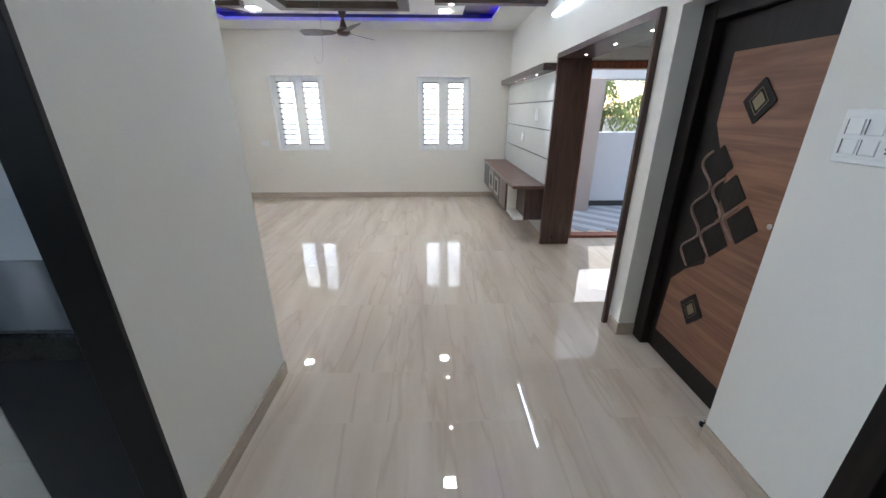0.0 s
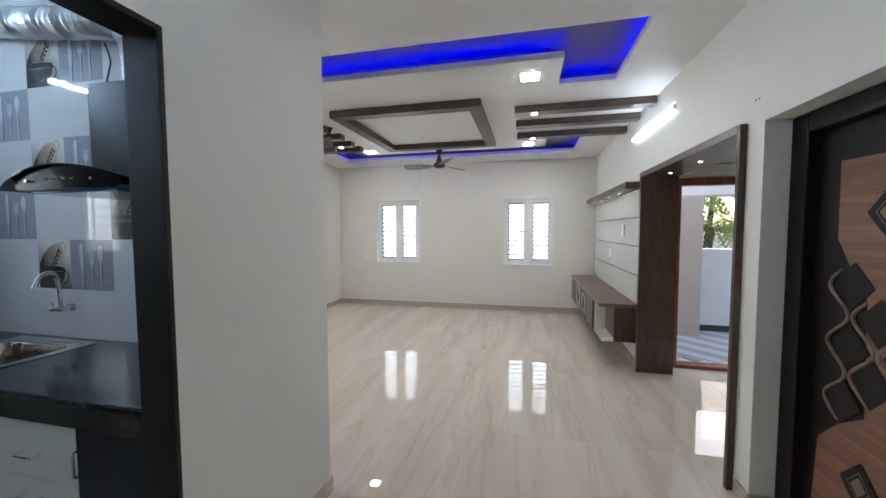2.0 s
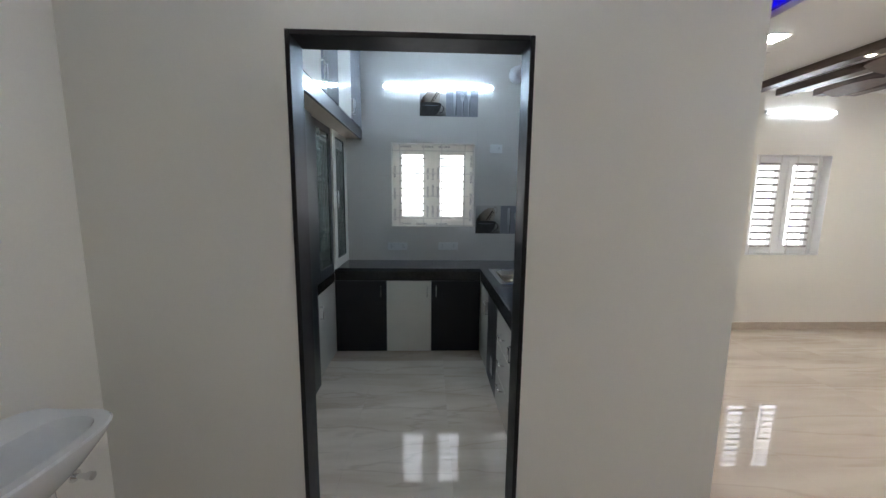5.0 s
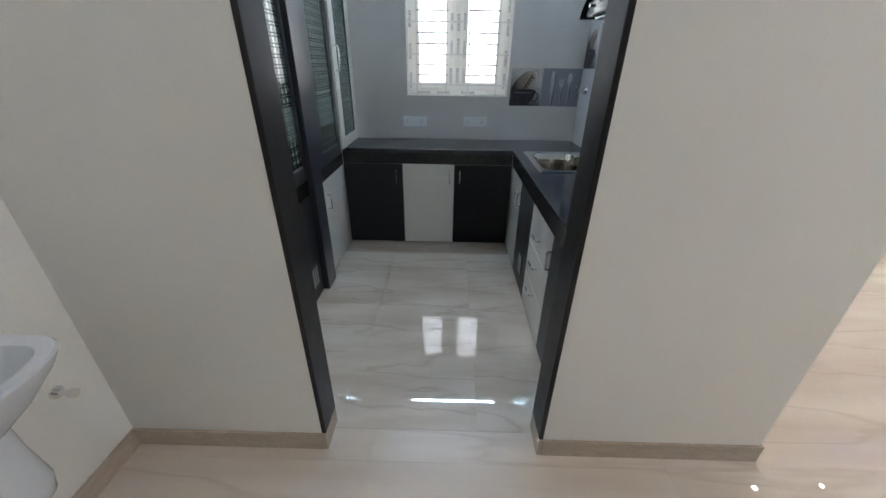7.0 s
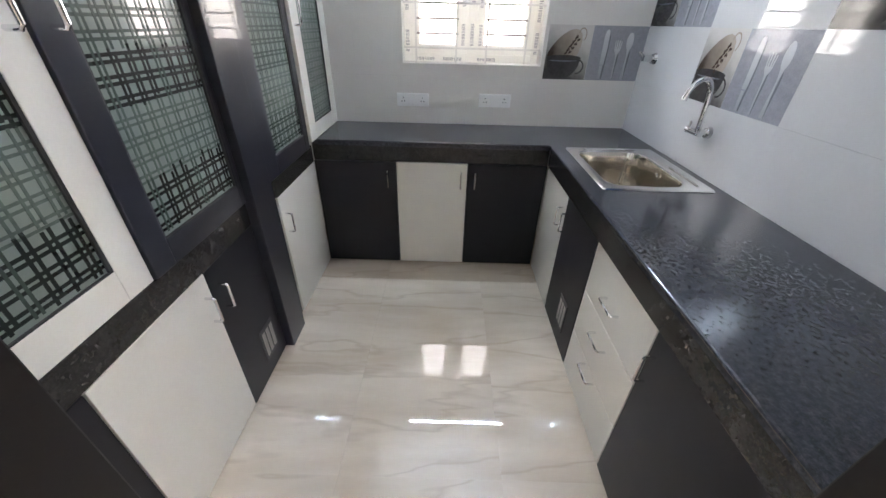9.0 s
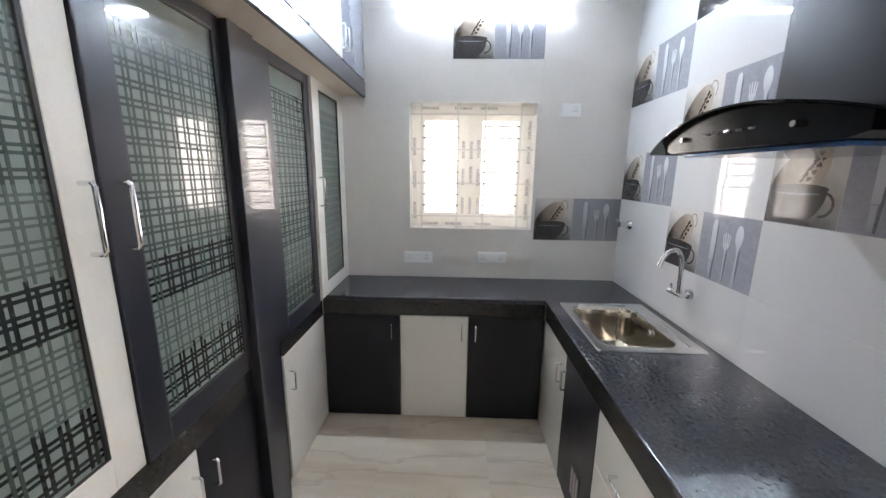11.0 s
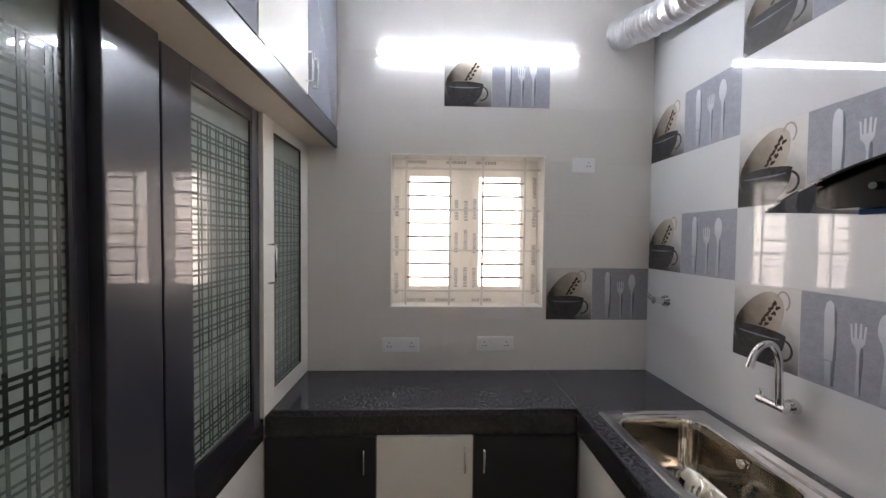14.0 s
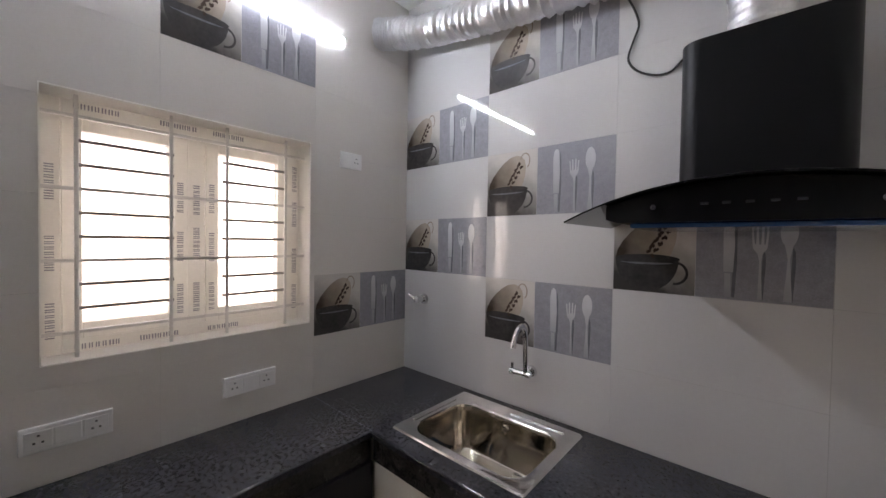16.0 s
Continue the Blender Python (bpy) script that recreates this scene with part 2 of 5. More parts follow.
def box(bm, x0, x1, y0, y1, z0, z1, bevel=0.0):
    x0, x1, y0, y1, z0, z1 = min(x0, x1), max(x0, x1), min(y0, y1), max(y0, y1), min(z0, z1), max(z0, z1)
    v = bmesh.ops.create_cube(bm, size=1)["verts"]
    for p in v:
        p.co = ((x0 + x1) / 2 + p.co.x * (x1 - x0), (y0 + y1) / 2 + p.co.y * (y1 - y0), (z0 + z1) / 2 + p.co.z * (z1 - z0))
    if bevel:
        edges = list({e for p in v for e in p.link_edges})
        bmesh.ops.bevel(bm, geom=edges, offset=bevel, segments=2, affect="EDGES", profile=0.5)
    return bm


def cyl(bm, a, b, r, r2=None, sides=16):
    a, b = Vector(a), Vector(b)
    d = b - a
    m = Matrix.Translation((a + b) / 2) @ d.to_track_quat("Z", "Y").to_matrix().to_4x4()
    bmesh.ops.create_cone(bm, cap_ends=True, segments=sides, radius1=r, radius2=r if r2 is None else r2, depth=d.length, matrix=m)
    return bm


def tube(bm, path, radius, sides=10, closed=False):
    """A round bar along a path; radius is a number or one for each point."""
    path = [Vector(p) for p in path]
    rings, last = [], None
    for i, p in enumerate(path):
        d = (path[min(i + 1, len(path) - 1)] - path[max(i - 1, 0)]).normalized()
        if last is None:
            side = d.orthogonal().normalized()
        else:
            side = (last - d * last.dot(d)).normalized()
        last = side
        up = d.cross(side)
        r = radius[i] if isinstance(radius, (list, tuple)) else radius
        rings.append([bm.verts.new(p + r * (math.cos(2 * math.pi * k / sides) * side + math.sin(2 * math.pi * k / sides) * up)) for k in range(sides)])
    for a, b in zip(rings, rings[1:]):
        for k in range(sides):
            bm.faces.new((a[k], a[(k + 1) % sides], b[(k + 1) % sides], b[k]))
    bm.faces.new(rings[0][::-1])
    bm.faces.new(rings[-1])
    return bm


def smooth_path(points, steps=8):
    """A Catmull-Rom line through the points."""
    pts = [Vector(p) for p in points]
    out = []
    for i in range(len(pts) - 1):
        p0, p1, p2, p3 = pts[max(i - 1, 0)], pts[i], pts[i + 1], pts[min(i + 2, len(pts) - 1)]
        for k in range(steps):
            t = k / steps
            out.append(0.5 * (2 * p1 + (p2 - p0) * t + (2 * p0 - 5 * p1 + 4 * p2 - p3) * t * t + (3 * p1 - p0 - 3 * p2 + p3) * t ** 3))
    out.append(pts[-1])
    return out


def finish(bm, name, mat, smooth=False):
    bmesh.ops.recalc_face_normals(bm, faces=bm.faces)
    me = bpy.data.meshes.new(name)
    bm.to_mesh(me)
    bm.free()
    me.materials.append(mat)
    if smooth:
        for p in me.polygons:
            p.use_smooth = True
        me.set_sharp_from_angle(angle=radians(40))
    return me


def thing(name, loc, label, category, group=""):
    ob = new(name)
    ob.location = loc
    ob.empty_display_size = 0.1
    return tagged(ob, label, category, group)


def root(ob):
    while ob.parent:
        ob = ob.parent
    return ob


def part(name, bm, mat, parent, label="", smooth=False):
    """One mesh, drawn in world coordinates, under a thing or a part."""
    top = root(parent)
    bmesh.ops.translate(bm, verts=bm.verts, vec=-Vector(top.location))
    ob = new(name, finish(bm, name, mat, smooth))
    ob.parent = parent
    return tagged(ob, label)


def solo(name, bm, mat, label, category, group="", kind="", smooth=False):
    """One mesh that is a thing, or a piece of the setting, by itself."""
    return tagged(new(name, finish(bm, name, mat, smooth)), label, category, group, kind)


def cells(bm, us, vs, w0, w1, place, hole):
    """A slab with rectangular holes: us, vs are the cut lines, w0..w1 the thickness."""
    def solid(i, j):
        return 0 <= i < len(us) - 1 and 0 <= j < len(vs) - 1 and not hole((us[i] + us[i + 1]) / 2, (vs[j] + vs[j + 1]) / 2)
    seen = {}

    def vert(u, v, w):
        key = (round(u, 5), round(v, 5), round(w, 5))
        if key not in seen:
            seen[key] = bm.verts.new(place(u, v, w))
        return seen[key]
    for i in range(len(us) - 1):
        for j in range(len(vs) - 1):
            if not solid(i, j):
                continue
            a, b, c, d = us[i], us[i + 1], vs[j], vs[j + 1]
            for w in (w0, w1):
                bm.faces.new([vert(*p, w) for p in ((a, c), (b, c), (b, d), (a, d))])
            for ni, nj, p, q in ((i - 1, j, (a, c), (a, d)), (i + 1, j, (b, c), (b, d)), (i, j - 1, (a, c), (b, c)), (i, j + 1, (a, d), (b, d))):
                if not solid(ni, nj):
                    bm.faces.new((vert(*p, w0), vert(*q, w0), vert(*q, w1), vert(*p, w1)))
    return bm


def wall(name, axis, w0, w1, u0, u1, z0, z1, openings=(), mat=None, label="cream painted plaster wall"):
    """axis 'x': the wall runs along x, with its thickness w0..w1 in y."""
    us = sorted({u0, u1, *[o[0] for o in openings], *[o[1] for o in openings]})
    vs = sorted({z0, z1, *[o[2] for o in openings], *[o[3] for o in openings]})
    place = (lambda u, v, w: (u, w, v)) if axis == "x" else (lambda u, v, w: (w, u, v))
    bm = cells(bmesh.new(), us, vs, w0, w1, place, lambda u, v: any(o[0] < u < o[1] and o[2] < v < o[3] for o in openings))
    return solo(name, bm, mat or PAINT, label, "wall", kind="structure")


# ---- the large structure ----
CZ, KZ = 2.68, 2.978
KWIN, LWINS, WWIN = (0.222, 1.092, 1.193, 2.057), ((-2.490, -1.618, 0.837, 2.025), (-0.050, 0.822, 0.832, 2.017)), (4.23, 5.10, 0.89, 2.01)
wall_hall_west = wall("wall_hall_west", "y", -0.83, -0.705, -0.68, 1.88, 0, 3.0, [(0.108, 1.006, 0, 2.078)])
wall_kitchen_west = wall("wall_kitchen_west", "y", -3.36, -3.169, -0.68, 1.719, 0, 3.0, [KWIN], GREYTILE, "grey tiled kitchen wall")
wall_kitchen_north = wall("wall_kitchen_north", "x", 1.719, 1.88, -3.36, -0.83, 0, 3.0, (), WHITETILE, "white tiled kitchen wall")
wall_kitchen_south = wall("wall_kitchen_south", "x", -0.88, -0.68, -3.36, -0.83, 0, 3.0)
wall_living_west = wall("wall_living_west", "y", -3.47, -3.27, 1.88, 6.69, 0, 3.0, [WWIN], CREAMPAINT)
wall_north = wall("wall_north", "x", 6.69, 6.89, -3.47, 1.80, 0, 3.0, LWINS, CREAMPAINT)
wall_east = wall("wall_east", "y", 1.50, 1.80, -0.68, 6.69, 0, 3.0, [(0.0, 0.882, 0, 2.0), (1.37, 2.246, 0, 2.007), (2.40, 4.135, 0, 2.03)])
wall_south = wall("wall_south", "x", -0.88, -0.68, -0.83, 1.80, 0, 3.0)
# the lobby behind the wide opening, with the main door
MAIN = (1.865, 2.93, 0, 2.0)
wall_lobby_north = wall("wall_lobby_north", "x", 4.33, 4.48, 1.80, 3.4, 0, 3.0, [MAIN])
wall_lobby_east = wall("wall_lobby_east", "y", 3.2, 3.4, 2.0, 4.33, 0, 3.0)
wall_lobby_south = wall("wall_lobby_south", "x", 1.8, 2.0, 1.8, 3.4, 0, 3.0)
wall_bedroom = wall("wall_bedroom", "y", 1.802, 1.9, -0.68, 1.798, 0, 3.0)

solo("ceiling_kitchen", box(bmesh.new(), -3.36, -0.705, -0.88, 1.88, KZ, KZ + 0.1), CEIL, "white painted kitchen ceiling", "ceiling", kind="structure")
solo("ceiling_lobby", box(bmesh.new(), 1.8, 3.4, 1.8, 4.48, 2.16, 2.2), CEIL, "white painted lobby ceiling", "ceiling", kind="structure")
COVES = [(-2.73, 1.05, 2.45, 2.85), (0.605, 1.05, 2.85, 3.34), (-2.73, -2.285, 2.85, 3.34), (-2.73, 1.05, 5.67, 6.07), (0.605, 1.05, 5.18, 5.67), (-2.73, -2.285, 5.18, 5.67)]


def in_cove(x, y, grow=0.0):
    return any(a - grow < x < b + grow and c - grow < y < d + grow for a, b, c, d in COVES)


RECESS = material("grey_recess_paint", (0.13, 0.115, 0.115), 0.6, spread=0.08)


def ceiling_sheet(name, z0, z1, grow, label):
    xs = sorted({-3.47, -0.705, 1.80, *[round(v + s, 4) for c in COVES for v, s in ((c[0], -grow), (c[1], grow))]})
    ys = sorted({-0.88, 1.88, 6.89, *[round(v + s, 4) for c in COVES for v, s in ((c[2], -grow), (c[3], grow))]})
    bm = cells(bmesh.new(), xs, ys, z0, z1, lambda u, v, w: (u, v, w), lambda u, v: in_cove(u, v, grow) or (u < -0.705 and v < 1.88))
    return solo(name, bm, RECESS if grow else CEIL, label, "ceiling", kind="structure")


ceiling_sheet("ceiling_false", CZ, CZ + 0.045, 0.0, "white gypsum false ceiling with stepped coves")
ceiling_sheet("ceiling_cove_sides", CZ + 0.0455, 2.795, 0.09, "grey painted sides of the ceiling coves")
solo("ceiling_slab", box(bmesh.new(), -3.47, 1.80, 1.88, 6.89, 2.796, 2.95), RECESS, "grey painted ceiling slab above the coves", "ceiling", kind="structure")
solo("ceiling_slab_hall", box(bmesh.new(), -0.705, 1.80, -0.88, 1.88, 2.951, 3.05), CEIL, "white ceiling slab above the hall", "ceiling", kind="structure")

# blue light strips on the lips of the coves
def cove_strip(x0, x1, y0, y1):
    solo("led_strip", box(bmesh.new(), x0, x1, y0, y1, CZ + 0.047, CZ + 0.057), BLUEGLOW, "blue glowing light strip in the ceiling cove", "light strip", "blue cove strips")


for near, far, jog, s in ((2.45, 2.85, 3.34, 1), (6.07, 5.67, 5.18, -1)):
    cove_strip(-2.28, 0.60, far + s * 0.05, far + s * 0.062)
    cove_strip(0.66, 1.02, jog + s * 0.05, jog + s * 0.062)
    cove_strip(-2.70, -2.34, jog + s * 0.05, jog + s * 0.062)
    lo, hi = min(near, jog), max(near, jog)
    cove_strip(1.10, 1.112, lo, hi)
    cove_strip(-2.792, -2.78, lo, hi)

# kitchen doorway: black granite lining
lining = thing("door_1", (-0.80, 0.564, 0), "polished black granite lining round the open kitchen doorway", "doorway")
tagged(lining, kind="structure")
part("jamb", box(bmesh.new(), -0.834, -0.701, 0.106, 0.124, 0.091, 2.08, 0.003), LINING, lining)
part("jamb", box(bmesh.new(), -0.834, -0.701, 0.990, 1.008, 0.091, 2.08, 0.003), LINING, lining)
part("lintel", box(bmesh.new(), -0.834, -0.701, 0.1245, 0.9895, 2.060, 2.08, 0.003), LINING, lining)
# the skirting tile turns into the doorway under the lining
for a, b in ((0.106, 0.124), (0.990, 1.008)):
    part("plinth", box(bmesh.new(), -0.832, -0.696, a, b, 0, 0.090, 0.002), SKIRT, lining, "beige skirting tile under the lining")


def skirting(x0, x1, y0, y1):
    solo("baseboard", box(bmesh.new(), x0, x1, y0, y1, 0, 0.09, 0.002), SKIRT, "beige brown tile skirting along the wall foot", "skirting", kind="structure")


T = 0.011
skirting(-0.705, -0.705 + T, -0.68, 0.1055)
skirting(-0.705, -0.705 + T, 1.0085, 1.88 + T)
skirting(-3.27 + T, -0.7055, 1.88, 1.88 + T)
skirting(-0.705 + T, 1.50 - T, -0.68, -0.68 + T)
skirting(1.50 - T, 1.50, -0.68, -0.002)
skirting(1.50 - T, 1.50, 0.884, 1.368)
skirting(1.50, 1.613, 2.246 - T, 2.246)
skirting(1.50 - T, 1.50, 2.248 - T, 2.36)
skirting(-3.27, -3.27 + T, 1.88, 6.69)
skirting(-3.27 + T, 1.50 - T, 6.69 - T, 6.69)
skirting(1.50 - T, 1.50, 4.20, 6.69)
# ---- windows ----


def window(name, wall_axis, room, outward, opening, label, taped=False, rows=9, bars=None, glass=None):
    """Double casement window with a steel grill. room: the room-side wall face; outward: -1 or +1 along the wall's normal."""
    u0, u1, z0, z1 = opening
    w = thing(name, ((room, (u0 + u1) / 2, z0) if wall_axis == "y" else ((u0 + u1) / 2, room, z0)), label, "window")
    tagged(w, kind="structure")

    def b(bm, a, c, d0, d1, e, f, bev=0.003):
        n0, n1 = room + outward * d0, room + outward * d1
        return box(bm, n0, n1, a, c, e, f, bev) if wall_axis == "y" else box(bm, a, c, n0, n1, e, f, bev)
    paint = TAPED if taped else UPVC
    sink_in = 0.03 if taped else 0.0
    e, mid = 0.05, (u0 + u1) / 2
    bm = bmesh.new()
    for a, c, p, q in ((u0, u0 + e, z0, z1), (u1 - e, u1, z0, z1), (u0 + e, u1 - e, z0, z0 + e), (u0 + e, u1 - e, z1 - e, z1), (mid - 0.03, mid + 0.03, z0 + e, z1 - e)):
        b(bm, a, c, 0.09 + sink_in, 0.15 + sink_in, p, q)
    part("window_frame", bm, paint, w)
    s = 0.055
    for k, (a, c) in enumerate(((u0 + e, mid - 0.03), (mid + 0.03, u1 - e))):
        ga, gc = glass[k] if glass else (a + s, c - s)
        bm = bmesh.new()
        for p, q, r, t in ((a, ga, z0 + e, z1 - e), (gc, c, z0 + e, z1 - e), (ga, gc, z0 + e, z0 + e + s), (ga, gc, z1 - e - s, z1 - e)):
            b(bm, p, q, 0.084 + sink_in, 0.135 + sink_in, r, t)
        sash = part("sash", bm, paint, w)
        pane = part("pane", b(bmesh.new(), ga, gc, 0.105 + sink_in, 0.111 + sink_in, z0 + e + s, z1 - e - s, 0), GLASS, sash)
        pane.visible_shadow = False
    # thin reveal lining
    bm = bmesh.new()
    t = 0.004
    for a, c, p, q in ((u0, u0 + t, z0 + t, z1 - t), (u1 - t, u1, z0 + t, z1 - t), (u0, u1, z0, z0 + t), (u0, u1, z1 - t, z1)):
        b(bm, a, c, -0.002, 0.089 + sink_in, p, q, 0)
    part("reveal", bm, paint, w)
    # grill: long bars in the plane of the reveal, short ones across each light, darkened as if backlit
    bar, steel = (0.0055, LIGHTGRILL) if not bars else (0.0058, bars)
    foot, step = (0.086, 0.0785) if not bars else (0.097, (z1 - z0 - 0.19) / rows)
    for k in range(rows + 1):
        z = z0 + foot + k * step
        full = k % 3 == 0 and not bars
        thick = 0.012 if bars else bar
        for a, c in ([(u0 + 0.004, u1 - 0.004)] if full else [(u0 + 0.083, mid - 0.09), (mid + 0.075, u1 - 0.10)]):
            part("grill_bar", b(bmesh.new(), a, c, 0.05, 0.060, z - thick, z + thick, 0.001), steel if full else GRILL, w)
    for u in (u0 + 0.083, mid - 0.10, mid + 0.09, u1 - 0.10):
        part("grill_bar", b(bmesh.new(), u - bar, u + bar, 0.043, 0.049, z0 + 0.004, z1 - 0.004, 0.001), steel, w)
    if taped:
        rnd = random.Random(4)
        # illegible marks printed on the protective tape
        for (a, c, p, q, d, upright) in ((u0 + 0.012, u0 + 0.034, z0 + 0.06, z1 - 0.06, 0.0895, 1), (u1 - 0.034, u1 - 0.012, z0 + 0.06, z1 - 0.06, 0.0895, 1),
                                        (mid - 0.068, mid - 0.047, z0 + 0.1, z1 - 0.1, 0.0835, 1), (mid - 0.012, mid + 0.010, z0 + 0.1, z1 - 0.1, 0.0895, 1), (mid + 0.042, mid + 0.062, z0 + 0.1, z1 - 0.1, 0.0835, 1), (u0 + 0.08, u1 - 0.08, z0 + 0.012, z0 + 0.030, 0.0895, 0), (u0 + 0.08, u1 - 0.08, z1 - 0.030, z1 - 0.012, 0.0895, 0)):
            pos, end = (p, q) if upright else (a, c)
            d += sink_in
            while pos < end - 0.13:
                bm = bmesh.new()
                x = pos
                for k in range(7):
                    h = rnd.uniform(0.010, 0.0145)
                    # plain upright bars in place of lettering
                    for f0, f1 in ((0, 0.32), (0.62, 0.94)):
                        if upright:
                            b(bm, a, c, d - 0.0012, d - 0.0004, x + f0 * h, x + f1 * h, 0)
                        else:
                            b(bm, x + f0 * h, x + f1 * h, d - 0.0012, d - 0.0004, p, q, 0)
                    x += 0.0175
                part("tape_mark", bm, INK, w)
                pos += rnd.uniform(0.17, 0.24)
    return w


GLASS = bpy.data.materials.new("window_glass")
GLASS.use_nodes = True
GLASS.node_tree.nodes["Principled BSDF"].inputs["Transmission Weight"].default_value = 1.0
GLASS.node_tree.nodes["Principled BSDF"].inputs["Roughness"].default_value = 0.0
GLASS.node_tree.nodes["Principled BSDF"].inputs["IOR"].default_value = 1.05

window("window_1", "y", -3.160, -1, KWIN, "cream film-taped double casement window with steel grill", True, glass=((0.322, 0.562), (0.735, 0.985)))
for o in LWINS:
    window("window_2", "x", 6.69, 1, o, "white double casement window with steel grill", False, 12, LIGHTGRILL)
window("window_3", "y", -3.27, -1, WWIN, "white double casement window with steel grill", False, 12, LIGHTGRILL)
window_sky("window_light", (-3.42, (KWIN[0] + KWIN[1]) / 2, (KWIN[2] + KWIN[3]) / 2), (0, 0.66, 1.625), 1.3, 1.3, KITCHEN_SKY)
for o in LWINS:
    window_sky("window_light", ((o[0] + o[1]) / 2, 6.96, 1.43), ((o[0] + o[1]) / 2, 0, 1.43), 1.3, 1.5, LIVING_SKY)
# fill lamp added overhead to brighten parapet and paving; no real fitting
window_sky("balcony_fill", (3.0, 5.1, 4.2), (3.0, 5.1, 0), 2.2, 1.2, 62)
window_sky("window_light", (-3.54, 4.665, 1.45), (0, 4.665, 1.45), 1.3, 1.5, LIVING_SKY)

# ---- kitchen ----


def handle(parent, a, b, out, r=0.005):
    """Chrome D handle from a to b, standing off by the vector out."""
    a, b, out = Vector(a), Vector(b), Vector(out)
    path = [a, a + out * 0.85, a + out + (b - a) * 0.04, b + out - (b - a) * 0.04, b + out * 0.85, b]
    return part("handle", tube(bmesh.new(), path, r, 8), CHROME, parent, "chrome bar handle", True)


def cabinet(name, label, x0, x1, y0, y1, z0, z1, face, fronts, lam, group, kind="cabinet", body_top=None):
    """A unit: body and its fronts. face: '+y', '-y' or '+x', the side it opens to. fronts: list of dicts with z0, z1 and handle ends."""
    cab = thing(name, ((x0 + x1) / 2, (y0 + y1) / 2, z0), label, kind, group)
    d = 0.02
    fx0, fx1, fy0, fy1 = x0, x1, y0, y1
    if face == "+y":
        body, fy0 = (x0, x1, y0, y1 - d - 0.001), y1 - d
    elif face == "-y":
        body, fy1 = (x0, x1, y0 + d + 0.001, y1), y0 + d
    else:
        body, fx0 = (x0, x1 - d - 0.001, y0, y1), x1 - d
    part("body", box(bmesh.new(), body[0], body[1], body[2], body[3], z0, body_top or z1), DARKLAM, cab)
    out = {"+y": (0, 0.03, 0), "-y": (0, -0.03, 0), "+x": (0.03, 0, 0)}[face]
    for f in fronts:
        g = 0.0015
        a, b = f.get("z", (z0, z1))
        bm = box(bmesh.new(), fx0 + (g if face != "+x" else 0), fx1 - (g if face != "+x" else 0), fy0 + (g if face == "+x" else 0), fy1 - (g if face == "+x" else 0), a + g, b - g, 0.0015)
        front = part(f.get("name", "door"), bm, lam, cab)
        if "handle" in f:
            handle(front, *f["handle"], out)
        if "vent" in f:
            u, z = f["vent"]
            yy = fy1 if face == "+y" else fy0
            s = 1 if face == "+y" else -1
            bm = bmesh.new()
            box(bm, u - 0.055, u + 0.055, yy, yy + s * 0.004, z, z + 0.17, 0.001)
            vent = part("vent", bm, GREYLAM, front, "small slotted vent plate")
            for k in range(3):
                uu = u - 0.033 + k * 0.033
                part("slot", box(bmesh.new(), uu - 0.011, uu + 0.011, yy + s * 0.004, yy + s * 0.0055, z + 0.02, z + 0.15), GRILL, vent)
    return cab


G = "kitchen base cabinets"
Y, ZT = 1.12, 0.708
W_, D_ = "ivory laminate base cabinet with chrome handle under the granite worktop", "dark grey laminate base cabinet with chrome handle under the granite worktop"
cabinet("base_cabinet", W_, -2.683, -2.249, Y, 1.70, 0.006, ZT, "-y", [{"handle": ((-2.29, Y, 0.53), (-2.29, Y, 0.63))}], WHITELAM, G, body_top=0.60)
cabinet("base_cabinet", "dark grey laminate base cabinet with a low vent plate", -2.247, -1.828, Y, 1.70, 0.006, ZT, "-y", [{"handle": ((-2.215, Y, 0.53), (-2.215, Y, 0.63)), "vent": (-1.99, 0.10)}], DARKLAM, G, body_top=0.60)
cabinet("drawer_cabinet", "ivory laminate cabinet of three drawers with chrome handles", -1.826, -1.347, Y, 1.70, 0.006, ZT, "-y",
        [{"name": "drawer", "z": (a, b), "handle": ((-1.64, Y, h), (-1.54, Y, h))} for a, b, h in ((0.006, 0.24, 0.22), (0.24, 0.47, 0.40), (0.47, ZT, 0.575))], WHITELAM, G)
cabinet("base_cabinet", D_, -1.345, -0.833, Y, 1.70, 0.006, ZT, "-y", [{"handle": ((-1.315, Y, 0.53), (-1.315, Y, 0.63))}], DARKLAM, G)
X = -2.685
cabinet("base_cabinet", D_, -3.15, X, -0.27, 0.214, 0.006, ZT, "+x", [{"handle": ((X, 0.165, 0.56), (X, 0.165, 0.66))}], DARKLAM, G)
cabinet("base_cabinet", W_, -3.15, X, 0.216, 0.644, 0.006, ZT, "+x", [{"handle": ((X, 0.605, 0.56), (X, 0.605, 0.66))}], WHITELAM, G)
cabinet("base_cabinet", D_, -3.15, X, 0.646, 1.117, 0.006, ZT, "+x", [{"handle": ((X, 0.690, 0.56), (X, 0.690, 0.66))}], DARKLAM, G)
YL = -0.27
cabinet("base_cabinet", "ivory laminate base cabinet beside the grey pillar", -2.683, -2.152, -0.66, YL, 0.006, 0.70, "+y", [{"handle": ((-2.195, YL, 0.50), (-2.195, YL, 0.60))}], WHITELAM, G)
cabinet("base_cabinet", "dark grey laminate base cabinet with a low vent plate", -1.890, -1.556, -0.66, YL, 0.006, 0.70, "+y", [{"handle": ((-1.60, YL, 0.52), (-1.60, YL, 0.62)), "vent": (-1.77, 0.09)}], DARKLAM, G)
